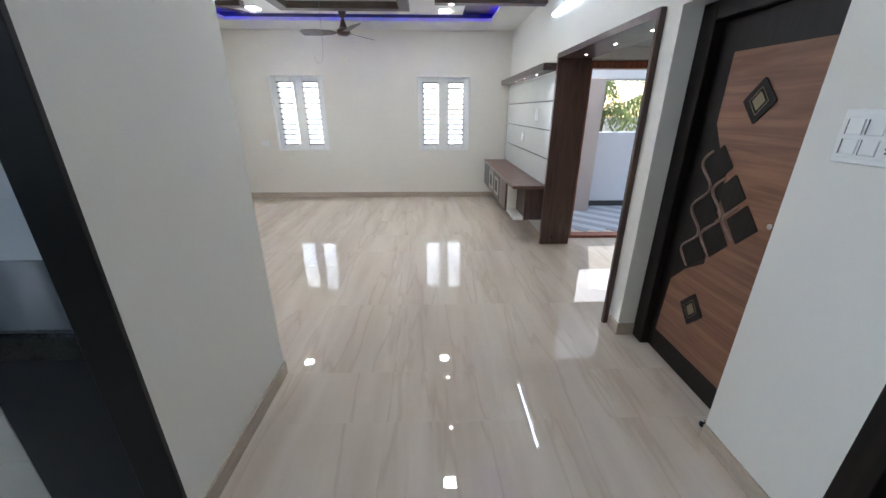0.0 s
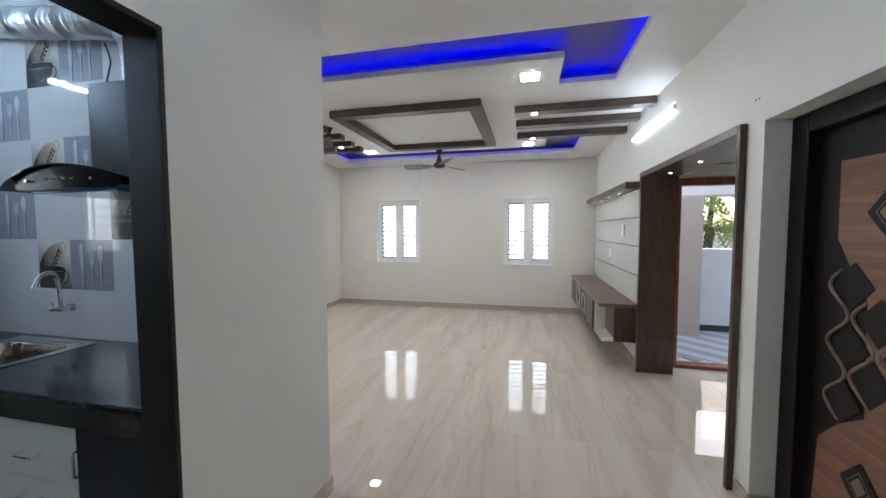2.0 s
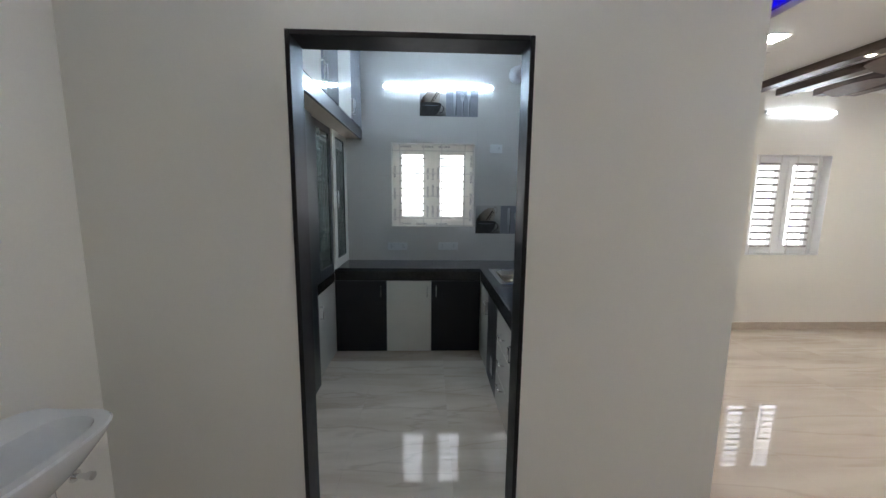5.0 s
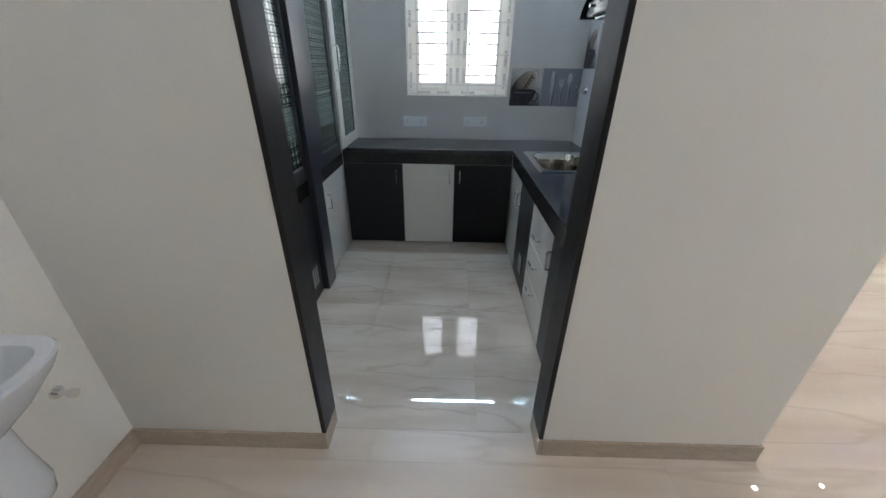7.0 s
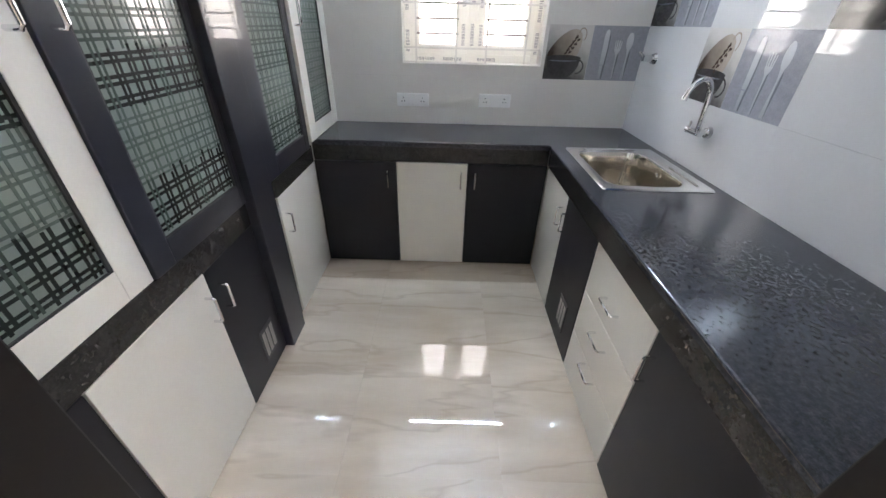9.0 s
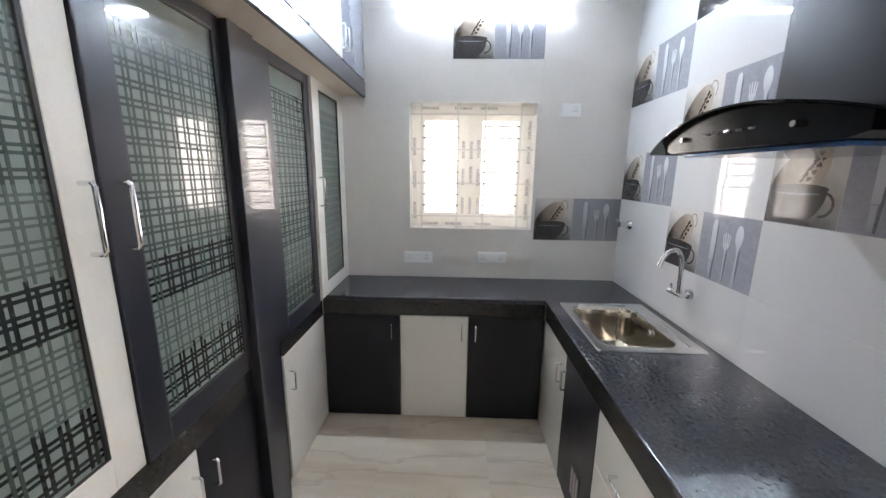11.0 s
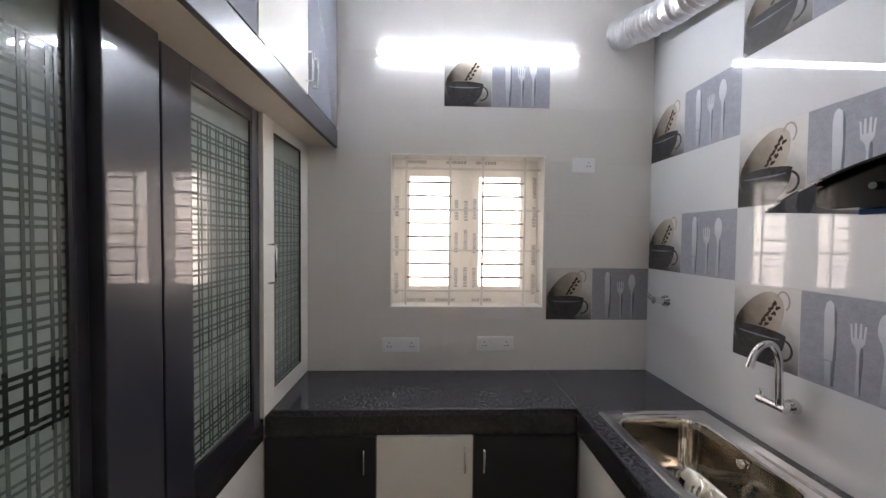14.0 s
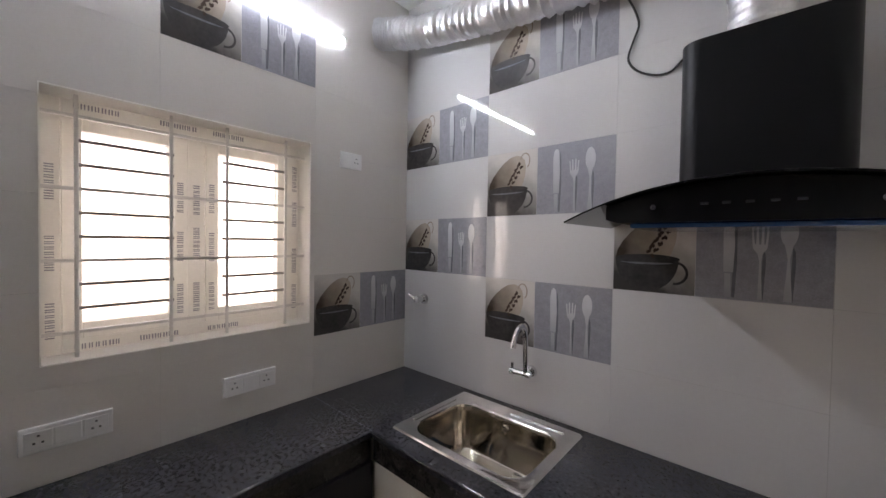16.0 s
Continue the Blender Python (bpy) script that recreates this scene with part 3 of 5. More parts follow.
cabinet("base_cabinet", "ivory laminate base cabinet beside the doorway", -1.554, -1.10, -0.66, YL, 0.006, 0.70, "+y", [{"handle": ((-1.52, YL, 0.52), (-1.52, YL, 0.62))}], WHITELAM, G)
cabinet("base_cabinet", "narrow dark grey laminate base cabinet beside the doorway", -1.098, -0.833, -0.66, YL, 0.006, 0.70, "+y", [{}], DARKLAM, G)

# granite worktop with a hole for the sink, and its apron
SX0, SX1, SY0, SY1 = -2.655, -2.050, 1.185, 1.665
HOLE = (SX0 + 0.06, SX1 - 0.045, SY0 + 0.045, SY1 - 0.09)
top = thing("worktop", (-2.7, 1.4, 0.80), "dark grey polished granite kitchen worktop on the cabinets", "worktop")
bm = cells(bmesh.new(), [-3.16, -2.699, HOLE[0], HOLE[1], -0.833], [-0.272, 1.115, HOLE[2], HOLE[3], 1.7095], 0.797, 0.828, lambda u, v, w: (u, v, w),
           lambda u, v: (u > -2.699 and v < 1.115) or (HOLE[0] < u < HOLE[1] and HOLE[2] < v < HOLE[3]))
part("slab", bm, GRANITE, top)
bm = bmesh.new()
box(bm, -2.683, -0.833, 1.115, 1.137, ZT + 0.002, 0.7965, 0.002)
box(bm, -2.721, -2.699, -0.272, 1.117, ZT + 0.002, 0.7965, 0.002)
part("apron", bm, BLACKSTONE, top)
part("edge", tube(bmesh.new(), [(-2.70, 1.1145, 0.822), (-0.833, 1.1145, 0.822)], 0.006, 8), GRANITE, top, smooth=True)
part("edge", tube(bmesh.new(), [(-2.6985, -0.272, 0.822), (-2.6985, 1.115, 0.822)], 0.006, 8), GRANITE, top, smooth=True)
part("joint", box(bmesh.new(), -3.16, -2.70, 1.1125, 1.1145, 0.827, 0.8285), LOFTGREY, top)
for a, b in ((-2.683, -2.152), (-1.890, -0.833)):
    shelf = solo("granite_shelf", box(bmesh.new(), a, b, -0.66, YL + 0.001, 0.702, 0.797, 0.002), BLACKSTONE, "black granite shelf band between base and glass cupboards", "shelf", "granite shelves")
solo("filler_strip", box(bmesh.new(), -2.150, -2.053, -0.66, -0.280, 0, 0.797), DARKLAM, "dark laminate filler strip beside the grey pillar", "filler strip")
solo("pillar_panel", box(bmesh.new(), -2.052, -1.892, -0.66, -0.232, 0, 2.086, 0.003), GREYLAM, "slate grey laminate pillar between the cupboards", "pillar")

# glass cupboards above the granite shelf
LATTICE = material("dark_green_print", (0.095, 0.125, 0.108), 0.25, spread=0.3, scale=3)
LATTICEMID = material("mid_green_print", (0.05, 0.07, 0.06), 0.25, spread=0.3, scale=3)
LATTICE2 = material("black_print", (0.016, 0.021, 0.019), 0.25, spread=0.2, scale=3)
FROST = material("frosted_glass", (0.235, 0.275, 0.25), 0.06, spread=0.12, scale=2.0, fine=20, coat=1.0, coat_ior=1.8)


def glass_cupboard(x0, x1, lam, label, handle_x, front=YL, stiles=(0.075, 0.075), rail=0.075, high_band=False, most=2, z0=0.80, seed=1):
    """stiles: the widths at the low-x and the high-x side."""
    z1 = 2.088
    cup = thing("glass_cupboard", ((x0 + x1) / 2, front, z0), label, "cupboard", "glass cupboards")
    part("body", box(bmesh.new(), x0, x1, -0.66, front - 0.022, z0, z1), DARKLAM, cup)
    ga, gb, gc, gd = x0 + stiles[0], x1 - stiles[1], z0 + rail, z1 - rail * 0.6
    bm = bmesh.new()
    for a, b, c, d in ((x0 + 0.001, ga, z0, z1), (gb, x1 - 0.001, z0, z1), (ga, gb, z0, gc), (ga, gb, gd, z1)):
        box(bm, a, b, front - 0.02, front, c, d, 0.0025)
    door = part("door", bm, lam, cup)
    pane = part("pane", box(bmesh.new(), ga, gb, front - 0.014, front - 0.009, gc, gd), FROST, door, "frosted green glass with a plaid print")
    # gasket round the pane
    bm = bmesh.new()
    for a, b, c, d in ((ga, ga + 0.009, gc, gd), (gb - 0.004, gb, gc, gd), (ga, gb, gc, gc + 0.004), (ga, gb, gd - 0.006, gd)):
        box(bm, a, b, front - 0.0088, front - 0.002, c, d)
    part("gasket", bm, CABLE, door)
    # plaid print of paired bars: black in a band at the foot and one at mid height, faint above
    pale, light, dark = bmesh.new(), bmesh.new(), bmesh.new()
    yy = front - 0.0086
    rnd = random.Random(seed)
    sections = [(gc + 0.012, gc + 0.165, 2), (gc + 0.165, gc + 0.345, 0), (gc + 0.345, gc + 0.465, 2), (gc + 0.465, gc + 0.80, 1 if not high_band else 0), (gc + 0.80, gd - 0.10, 1 if not high_band else 0)]
    if high_band:
        sections[3:] = [(gc + 0.465, gc + 0.66, 0), (gc + 0.66, gc + 0.815, 1), (gc + 0.815, gd - 0.08, 0)]
    sections = [(c, d, min(t, most)) for c, d, t in sections]
    meshes = (pale, light, dark)
    widths = (0.0062, 0.0070, 0.0084)
    x, k = ga + 0.018, 0
    while x < gb - 0.022:
        for q in (0, 0.0150):
            for c, d, tone in sections:
                if tone == 2 and k % 4 == 3:
                    tone = 1
                lo, hi = c + (rnd.uniform(-0.012, 0.012) if tone == 2 else 0), d + (rnd.uniform(-0.012, 0.012) if tone == 2 else 0)
                box(meshes[tone], x + q, x + q + widths[tone], yy, yy + 0.0008, max(lo, gc + 0.008), hi)
        x += 0.0465
        k += 1
    z = gc + 0.018
    while z < gd - 0.09:
        tone = next((t for c, d, t in sections if c <= z + 0.008 < d), 0)
        for q in (0, 0.0150):
            box(meshes[tone], ga + 0.008, gb - 0.008, yy, yy + 0.0007, z + q, z + q + widths[tone])
        z += 0.0465
    for bm, mat in ((pale, LATTICE), (light, LATTICEMID), (dark, LATTICE2)):
        if bm.verts:
            tagged(part("print", bm, mat, pane), kind="stuff")
    if handle_x is not None:
        handle(door, (handle_x, front, 1.39), (handle_x, front, 1.55), (0, 0.034, 0), 0.006)
    return cup


glass_cupboard(-3.155, -2.622, WHITELAM, "white-framed frosted glass cupboard with plaid print", -2.655, -0.238, (0.10, 0.10), 0.085, most=0, z0=0.830, seed=1)
glass_cupboard(-2.620, -2.088, GREYLAM, "grey-framed frosted glass cupboard with plaid print", None, YL + 0.016, (0.058, 0.115), 0.085, most=1, seed=2)
glass_cupboard(-1.890, -1.385, GREYLAM, "grey-framed frosted glass cupboard beside the pillar", -1.425, YL + 0.008, (0.030, 0.082), 0.08, seed=3)
glass_cupboard(-1.383, -0.833, WHITELAM, "white-framed frosted glass cupboard beside the doorway", -1.343, YL, (0.085, 0.09), 0.09, True, seed=4)

# loft cupboards under the ceiling
soffit = solo("loft_shelf", box(bmesh.new(), -3.16, -0.833, -0.66, -0.096, 2.090, 2.108), CREAM, "cream underside board of the loft cupboards", "shelf")
solo("loft_fascia", box(bmesh.new(), -3.16, -0.833, -0.095, -0.075, 2.080, 2.178, 0.002), GREYLAM, "slate grey fascia strip under the loft cupboards", "fascia")
edges = [-3.155, -2.682, -2.237, -1.792, -1.347, -0.833]
for k in range(5):
    a, b = edges[k] + 0.001, edges[k + 1] - 0.001
    hx = {0: b - 0.03, 1: a + 0.03, 2: b - 0.03, 3: a + 0.03, 4: b - 0.03}[k]
    lam = LOFTGREY if k % 2 == 0 else WHITELAM
    cabinet("loft_cupboard", ("blue grey" if k % 2 == 0 else "ivory") + " laminate loft cupboard under the ceiling", a, b, -0.66, -0.076, 2.184, 2.974, "+y", [{"handle": ((hx, -0.076, 2.23), (hx, -0.076, 2.35))}], lam, "loft cupboards")

# sink
sink = thing("sink", (-2.35, 1.42, 0.83), "polished stainless steel drop-in sink set in the worktop", "sink")


def rounded(cx, cy, hx, hy, r, z, n=6):
    pts = []
    for sx, sy, a0 in ((1, 1, 0), (-1, 1, 90), (-1, -1, 180), (1, -1, 270)):
        for k in range(n + 1):
            a = radians(a0 + 90 * k / n)
            pts.append((cx + sx * (hx - r) + r * math.cos(a), cy + sy * (hy - r) + r * math.sin(a), z))
    return pts


def loft_rings(bm, rings, close_last=True):
    vs = [[bm.verts.new(p) for p in ring] for ring in rings]
    for a, b in zip(vs, vs[1:]):
        for k in range(len(a)):
            bm.faces.new((a[k], a[(k + 1) % len(a)], b[(k + 1) % len(b)], b[k]))
    if close_last:
        bm.faces.new(vs[-1])
    return bm


cx, cy = (SX0 + SX1) / 2, (SY0 + SY1) / 2
bx, by = (HOLE[0] + HOLE[1]) / 2, (HOLE[2] + HOLE[3]) / 2
hx, hy = (HOLE[1] - HOLE[0]) / 2, (HOLE[3] - HOLE[2]) / 2
OX, OY = (SX1 - SX0) / 2, (SY1 - SY0) / 2
bm = loft_rings(bmesh.new(), [rounded(cx, cy, OX, OY, 0.012, 0.829), rounded(cx, cy, OX - 0.004, OY - 0.004, 0.012, 0.835), rounded(cx, cy, OX - 0.016, OY - 0.016, 0.015, 0.8335),
                              rounded(bx, by, hx + 0.012, hy + 0.012, 0.078, 0.8325), rounded(bx, by, hx + 0.006, hy + 0.006, 0.076, 0.8335), rounded(bx, by, hx, hy, 0.075, 0.829)], False)
part("rim", bm, STEEL, sink, "brushed steel rim", True)
bm = loft_rings(bmesh.new(), [rounded(bx, by, hx, hy, 0.075, 0.829, 10), rounded(bx, by, hx - 0.004, hy - 0.004, 0.072, 0.815, 10), rounded(bx, by, hx - 0.010, hy - 0.010, 0.068, 0.74, 10), rounded(bx, by, hx - 0.018, hy - 0.018, 0.064, 0.655, 10),
                              rounded(bx, by, hx - 0.024, hy - 0.024, 0.060, 0.638, 10), rounded(bx, by, hx - 0.038, hy - 0.038, 0.050, 0.630, 10), rounded(bx, by, hx - 0.10, hy - 0.10, 0.03, 0.626, 10)])
part("bowl", bm, BOWL, sink, smooth=True)
part("drain", cyl(bmesh.new(), (bx + 0.05, by, 0.626), (bx + 0.05, by, 0.633), 0.04, sides=24), CHROME, sink, "round chrome drain")
part("overflow", cyl(bmesh.new(), (bx, HOLE[3] - 0.010, 0.79), (bx, HOLE[3] - 0.018, 0.789), 0.016), CHROME, sink)
part("rim_bead", box(bmesh.new(), SX0 + 0.02, SX0 + 0.032, SY0 + 0.10, SY1 - 0.10, 0.832, 0.838, 0.003), STEEL, sink)
part("rim_bead", box(bmesh.new(), SX0 + 0.3, SX1 - 0.06, SY1 - 0.05, SY1 - 0.04, 0.832, 0.838, 0.003), STEEL, sink)

# wall taps
TPX = -2.305
tap = thing("sink_tap", (TPX, 1.70, 1.0), "chrome swan-neck wall tap above the sink", "tap")
part("flange", cyl(bmesh.new(), (TPX, 1.711, 1.015), (TPX, 1.694, 1.015), 0.027, 0.023, 20), CHROME, tap, smooth=True)
part("body", tube(bmesh.new(), [(TPX, 1.70, 1.015), (TPX, 1.655, 1.015)], 0.013, 12), CHROME, tap, smooth=True)
part("cross_body", tube(bmesh.new(), [(TPX - 0.06, 1.658, 1.012), (TPX + 0.022, 1.658, 1.012)], 0.014, 12), CHROME, tap, smooth=True)
knob = part("knob", cyl(bmesh.new(), (TPX - 0.078, 1.658, 1.012), (TPX - 0.058, 1.658, 1.012), 0.017, 0.015, 14), CHROME, tap, smooth=True)
part("lever", tube(bmesh.new(), [(TPX - 0.068, 1.658, 1.024), (TPX - 0.068, 1.655, 1.052)], 0.006, 8), CHROME, knob, smooth=True)
part("spout", tube(bmesh.new(), smooth_path([(TPX, 1.656, 1.015), (TPX, 1.652, 1.10), (TPX, 1.645, 1.19), (TPX, 1.620, 1.232), (TPX, 1.585, 1.228), (TPX, 1.558, 1.195), (TPX, 1.548, 1.165)], 6), 0.0115, 12), CHROME, tap, smooth=True)
part("nozzle", cyl(bmesh.new(), (TPX, 1.5495, 1.172), (TPX, 1.5435, 1.152), 0.0135, sides=14), CHROME, tap, smooth=True)
tap2 = thing("bib_tap", (-2.995, 1.70, 1.26), "small chrome wall valve on the white tiles", "tap")
part("flange", cyl(bmesh.new(), (-2.995, 1.711, 1.262), (-2.995, 1.694, 1.262), 0.032, 0.026, 18), CHROME, tap2, smooth=True)
part("body", tube(bmesh.new(), [(-2.995, 1.70, 1.262), (-2.995, 1.64, 1.266)], [0.017, 0.019], 12), CHROME, tap2, smooth=True)
part("lever", tube(bmesh.new(), [(-2.995, 1.65, 1.262), (-3.05, 1.640, 1.288)], 0.010, 10), CHROME, tap2, smooth=True)

# extractor hood
HX = -1.552
hood = thing("extractor_hood", (HX, 1.70, 1.65), "black extractor hood with curved glass canopy and metal chimney", "extractor hood")


def hood_glass():
    bm = bmesh.new()
    n = 28
    rows = []
    for i in range(n + 1):
        s = -1 + 2 * i / n
        x = HX + 0.425 * s
        z = 1.656 + 0.092 * (1 - s * s)
        front = 1.245 + 0.02 * s * s - 0.03 * (1 - s * s)
        rows.append([(x, front, z), (x, 1.708, z), (x, 1.708, z + 0.005), (x, front, z + 0.005)])
    vs = [[bm.verts.new(p) for p in r] for r in rows]
    for a, b in zip(vs, vs[1:]):
        for k in range(4):
            bm.faces.new((a[k], a[(k + 1) % 4], b[(k + 1) % 4], b[k]))
    bm.faces.new(vs[0])
    bm.faces.new(vs[-1][::-1])
    return bm


part("canopy", hood_glass(), BLACKGLASS, hood, "curved smoked glass canopy", True)
# control box under the canopy, its top following the arch
bm = bmesh.new()
n, rows = 20, []
for i in range(n + 1):
    s = -1 + 2 * i / n
    x = HX + 0.305 * s
    z = 1.652 + 0.092 * (1 - (0.305 / 0.425 * s) ** 2)
    zb = 1.652 if abs(s) < 0.93 else 1.662
    y = 1.262 - 0.025 * (1 - s * s)
    rows.append([(x, y, zb), (x, 1.70, zb), (x, 1.70, z), (x, y, z)])
vs = [[bm.verts.new(p) for p in r] for r in rows]
for a, b in zip(vs, vs[1:]):
    for k in range(4):
        bm.faces.new((a[k], a[(k + 1) % 4], b[(k + 1) % 4], b[k]))
bm.faces.new(vs[0])
bm.faces.new(vs[-1][::-1])
ctrl = part("control_box", bm, BLACKPANEL, hood)
for k in range(2):
    part("knob", cyl(bmesh.new(), (HX - 0.185 + k * 0.37, 1.252, 1.688), (HX - 0.185 + k * 0.37, 1.232, 1.688), 0.008, 0.0065, 16), CHROME, ctrl, "small chrome knob", True)
for k in range(5):
    part("button", box(bmesh.new(), HX - 0.09 + k * 0.04, HX - 0.075 + k * 0.04, 1.2315, 1.240, 1.690, 1.695, 0.001), GREYLAM, ctrl)
part("filter", box(bmesh.new(), HX - 0.25, HX + 0.25, 1.285, 1.66, 1.640, 1.651, 0.003), BLUEFILM, hood, "grease filter under blue protective film")
bm = loft_rings(bmesh.new(), [[p for p in rounded(HX + 0.005, 1.585, 0.178, 0.135, 0.05, z)] for z in (1.735, 2.0, 2.17)])
part("chimney", bm, BLACKMETAL, hood, "matt black chimney box", True)
ring_path, ring_r = [], []
for i in range(24):
    ring_path.append((HX, 1.60, 2.17 + 0.0072 * i))
    ring_r.append(0.073 if i % 4 < 2 else 0.078)
part("collar", tube(bmesh.new(), ring_path, ring_r, 24), ALU, hood, "ribbed aluminium duct collar", True)
duct = solo("flexible_duct", bmesh.new(), ALU, "crinkled silver flexible duct from the hood to the outer wall", "duct")
spine = smooth_path([(HX, 1.60, 2.33), (HX - 0.005, 1.60, 2.40), (HX - 0.06, 1.60, 2.49), (HX - 0.20, 1.60, 2.545), (-2.0, 1.60, 2.575), (-2.33, 1.60, 2.615), (-2.62, 1.60, 2.66), (-2.9, 1.58, 2.70), (-3.08, 1.52, 2.728), (-3.158, 1.48, 2.735)], 22)
rnd = random.Random(9)
bm = tube(bmesh.new(), spine, [0.074 + (0.007 if i % 3 == 0 else -0.002) + rnd.uniform(-0.003, 0.003) for i in range(len(spine))], 26)
for v in bm.verts:
    v.co += 0.006 * noise.noise_vector(v.co * 26)
old = duct.data
duct.data = finish(bm, "flexible_duct", ALU, True)
bpy.data.meshes.remove(old)
cable = smooth_path([(-1.70, 1.66, 2.15), (-1.745, 1.695, 2.232), (-1.79, 1.702, 2.205), (-1.84, 1.702, 2.206), (-1.90, 1.702, 2.24), (-1.93, 1.702, 2.29), (-1.915, 1.702, 2.35), (-1.897, 1.702, 2.404), (-1.91, 1.702, 2.46), (-1.934, 1.702, 2.515)], 6)
solo("power_cable", tube(bmesh.new(), cable, 0.004, 8), CABLE, "thin black power cable hanging beside the hood", "cable", smooth=True)


# tube lights, switches and sockets
def tube_light(a, b, out, label, glow, deep=0.010, half=0.015, bulge=0.006):
    """A slim batten fitting on a wall from a to b with a rounded diffuser; out points into the room."""
    a, b, out = Vector(a), Vector(b), Vector(out)
    lamp = thing("tube_light", (a + b) / 2, label, "tube light", "tube lights")
    n, d, up = out.normalized(), (b - a).normalized(), Vector((0, 0, 1))

    def bar(p, q, outline):
        bm = bmesh.new()
        rings = [[bm.verts.new(e + n * u + up * v) for u, v in outline] for e in (p, q)]
        bm.faces.new(rings[0])
        bm.faces.new(rings[1][::-1])
        for k in range(len(outline)):
            j = (k + 1) % len(outline)
            bm.faces.new((rings[0][k], rings[0][j], rings[1][j], rings[1][k]))
        return bm
    def dome(r, h):
        return [(deep + 0.0005 + h * math.cos(radians(t)), r * math.sin(radians(t))) for t in range(-90, 91, 15)]
    low = half
    part("batten", bar(a, b, [(0, -low), (deep - 0.003, -low), (deep, -low + 0.003), (deep, low - 0.003), (deep - 0.003, low), (0, low)]), PLASTIC, lamp)
    part("diffuser", bar(a + d * 0.02, b - d * 0.02, dome(half, bulge)), glow, lamp, "glowing cool white diffuser", True)
    for p, q in ((a, a + d * 0.0195), (b - d * 0.0195, b)):
        part("end_cap", bar(p, q, dome(half + 0.001, bulge + 0.002)), PLASTIC, lamp, smooth=True)
    for k in (0.5, 0.93):
        e = a + (b - a) * k
        part("clip", bar(e - d * 0.008, e + d * 0.008, [(0, low + 0.0005), (0.012, low + 0.0005), (0.006, half + 0.012), (0, half + 0.012)]), PLASTIC, lamp)
    return lamp


tube_light((-3.16, 0.14, 2.605), (-3.16, 1.275, 2.605), (1, 0, 0), "glowing tube light on the grey kitchen tiles", TUBEGLOW)
tube_light((-0.705, 0.06, 2.375), (-0.705, 1.12, 2.375), (1, 0, 0), "glowing tube light above the kitchen doorway", HALLGLOW)
tube_light((1.50, 3.36, 2.44), (1.50, 4.50, 2.44), (-1, 0, 0), "glowing tube light on the wall above the wide opening", ROOMGLOW, 0.013, 0.019, 0.016)
tube_light((-3.27, 4.25, 2.46), (-3.27, 5.05, 2.46), (1, 0, 0), "glowing tube light above the window", ROOMGLOW, 0.013, 0.019, 0.016)


def plate(name, label, centre, normal, width, height, modules, group="switch plates", rows=1):
    """A modular switch or socket plate. modules: list of 's' socket or 'k' switch."""
    c, n = Vector(centre), Vector(normal)
    th = thing(name, centre, label, "socket" if "s" in modules else "switch", group)
    u = Vector((0, 0, 1)).cross(n)

    def bx(bm, u0, u1, z0, z1, d0, d1, bev=0.0):
        p, q = c + u * u0 + n * d0, c + u * u1 + n * d1
        return box(bm, p.x, q.x, p.y, q.y, c.z + z0, c.z + z1, bev)
    part("plate", bx(bmesh.new(), -width / 2, width / 2, -height / 2, height / 2, 0.0, 0.011, 0.004), PLASTIC, th)
    w = (width - 0.02) / len(modules)
    for k, m in enumerate(modules):
        a = -width / 2 + 0.01 + k * w
        tall = (height - 0.028) / rows
        for r in range(rows):
            z0 = -height / 2 + 0.014 + r * tall
            mod = part("socket" if m == "s" else "switch", bx(bmesh.new(), a + 0.002, a + w - 0.002, z0 + 0.002 * (rows > 1), z0 + tall - 0.002 * (rows > 1), 0.0112, 0.0135, 0.001), PLASTIC, th)
            if m == "k" and rows > 1:
                part("slit", bx(bmesh.new(), a + w * (0.25 + 0.4 * (r + k) % 0.7) - 0.0015, a + w * (0.25 + 0.4 * (r + k) % 0.7) + 0.0015, z0 + 0.021, z0 + tall - 0.021, 0.0136, 0.0142), SOCKETHOLE, mod)
        if m == "s":
            for du, dz in ((0, 0.013), (-0.009, -0.008), (0.009, -0.008)):
                part("pin_hole", bx(bmesh.new(), a + w / 2 + du - 0.003, a + w / 2 + du + 0.003, dz - 0.003, dz + 0.003, 0.0136, 0.0142), SOCKETHOLE, mod)
    return th


plate("socket_plate", "white plastic double socket and switch plate above the worktop", (-3.16, 0.282, 0.978), (1, 0, 0), 0.21, 0.082, "sks")
plate("socket_plate", "white plastic double socket and switch plate above the worktop", (-3.16, 0.822, 0.984), (1, 0, 0), 0.21, 0.082, "sks")
plate("socket_plate", "white plastic single socket plate beside the window", (-3.16, 1.312, 2.008), (1, 0, 0), 0.128, 0.085, "ks")
board = thing("switch_board", (1.50, 1.150, 1.42), "white plastic switch board with regulator knob on the hall wall", "switch", "switch plates")
part("plate", box(bmesh.new(), 1.488, 1.50, 1.048, 1.253, 1.341, 1.499, 0.004), PLASTIC, board)
part("inner_frame", box(bmesh.new(), 1.485, 1.4878, 1.066, 1.238, 1.358, 1.482, 0.002), PLASTIC, board)
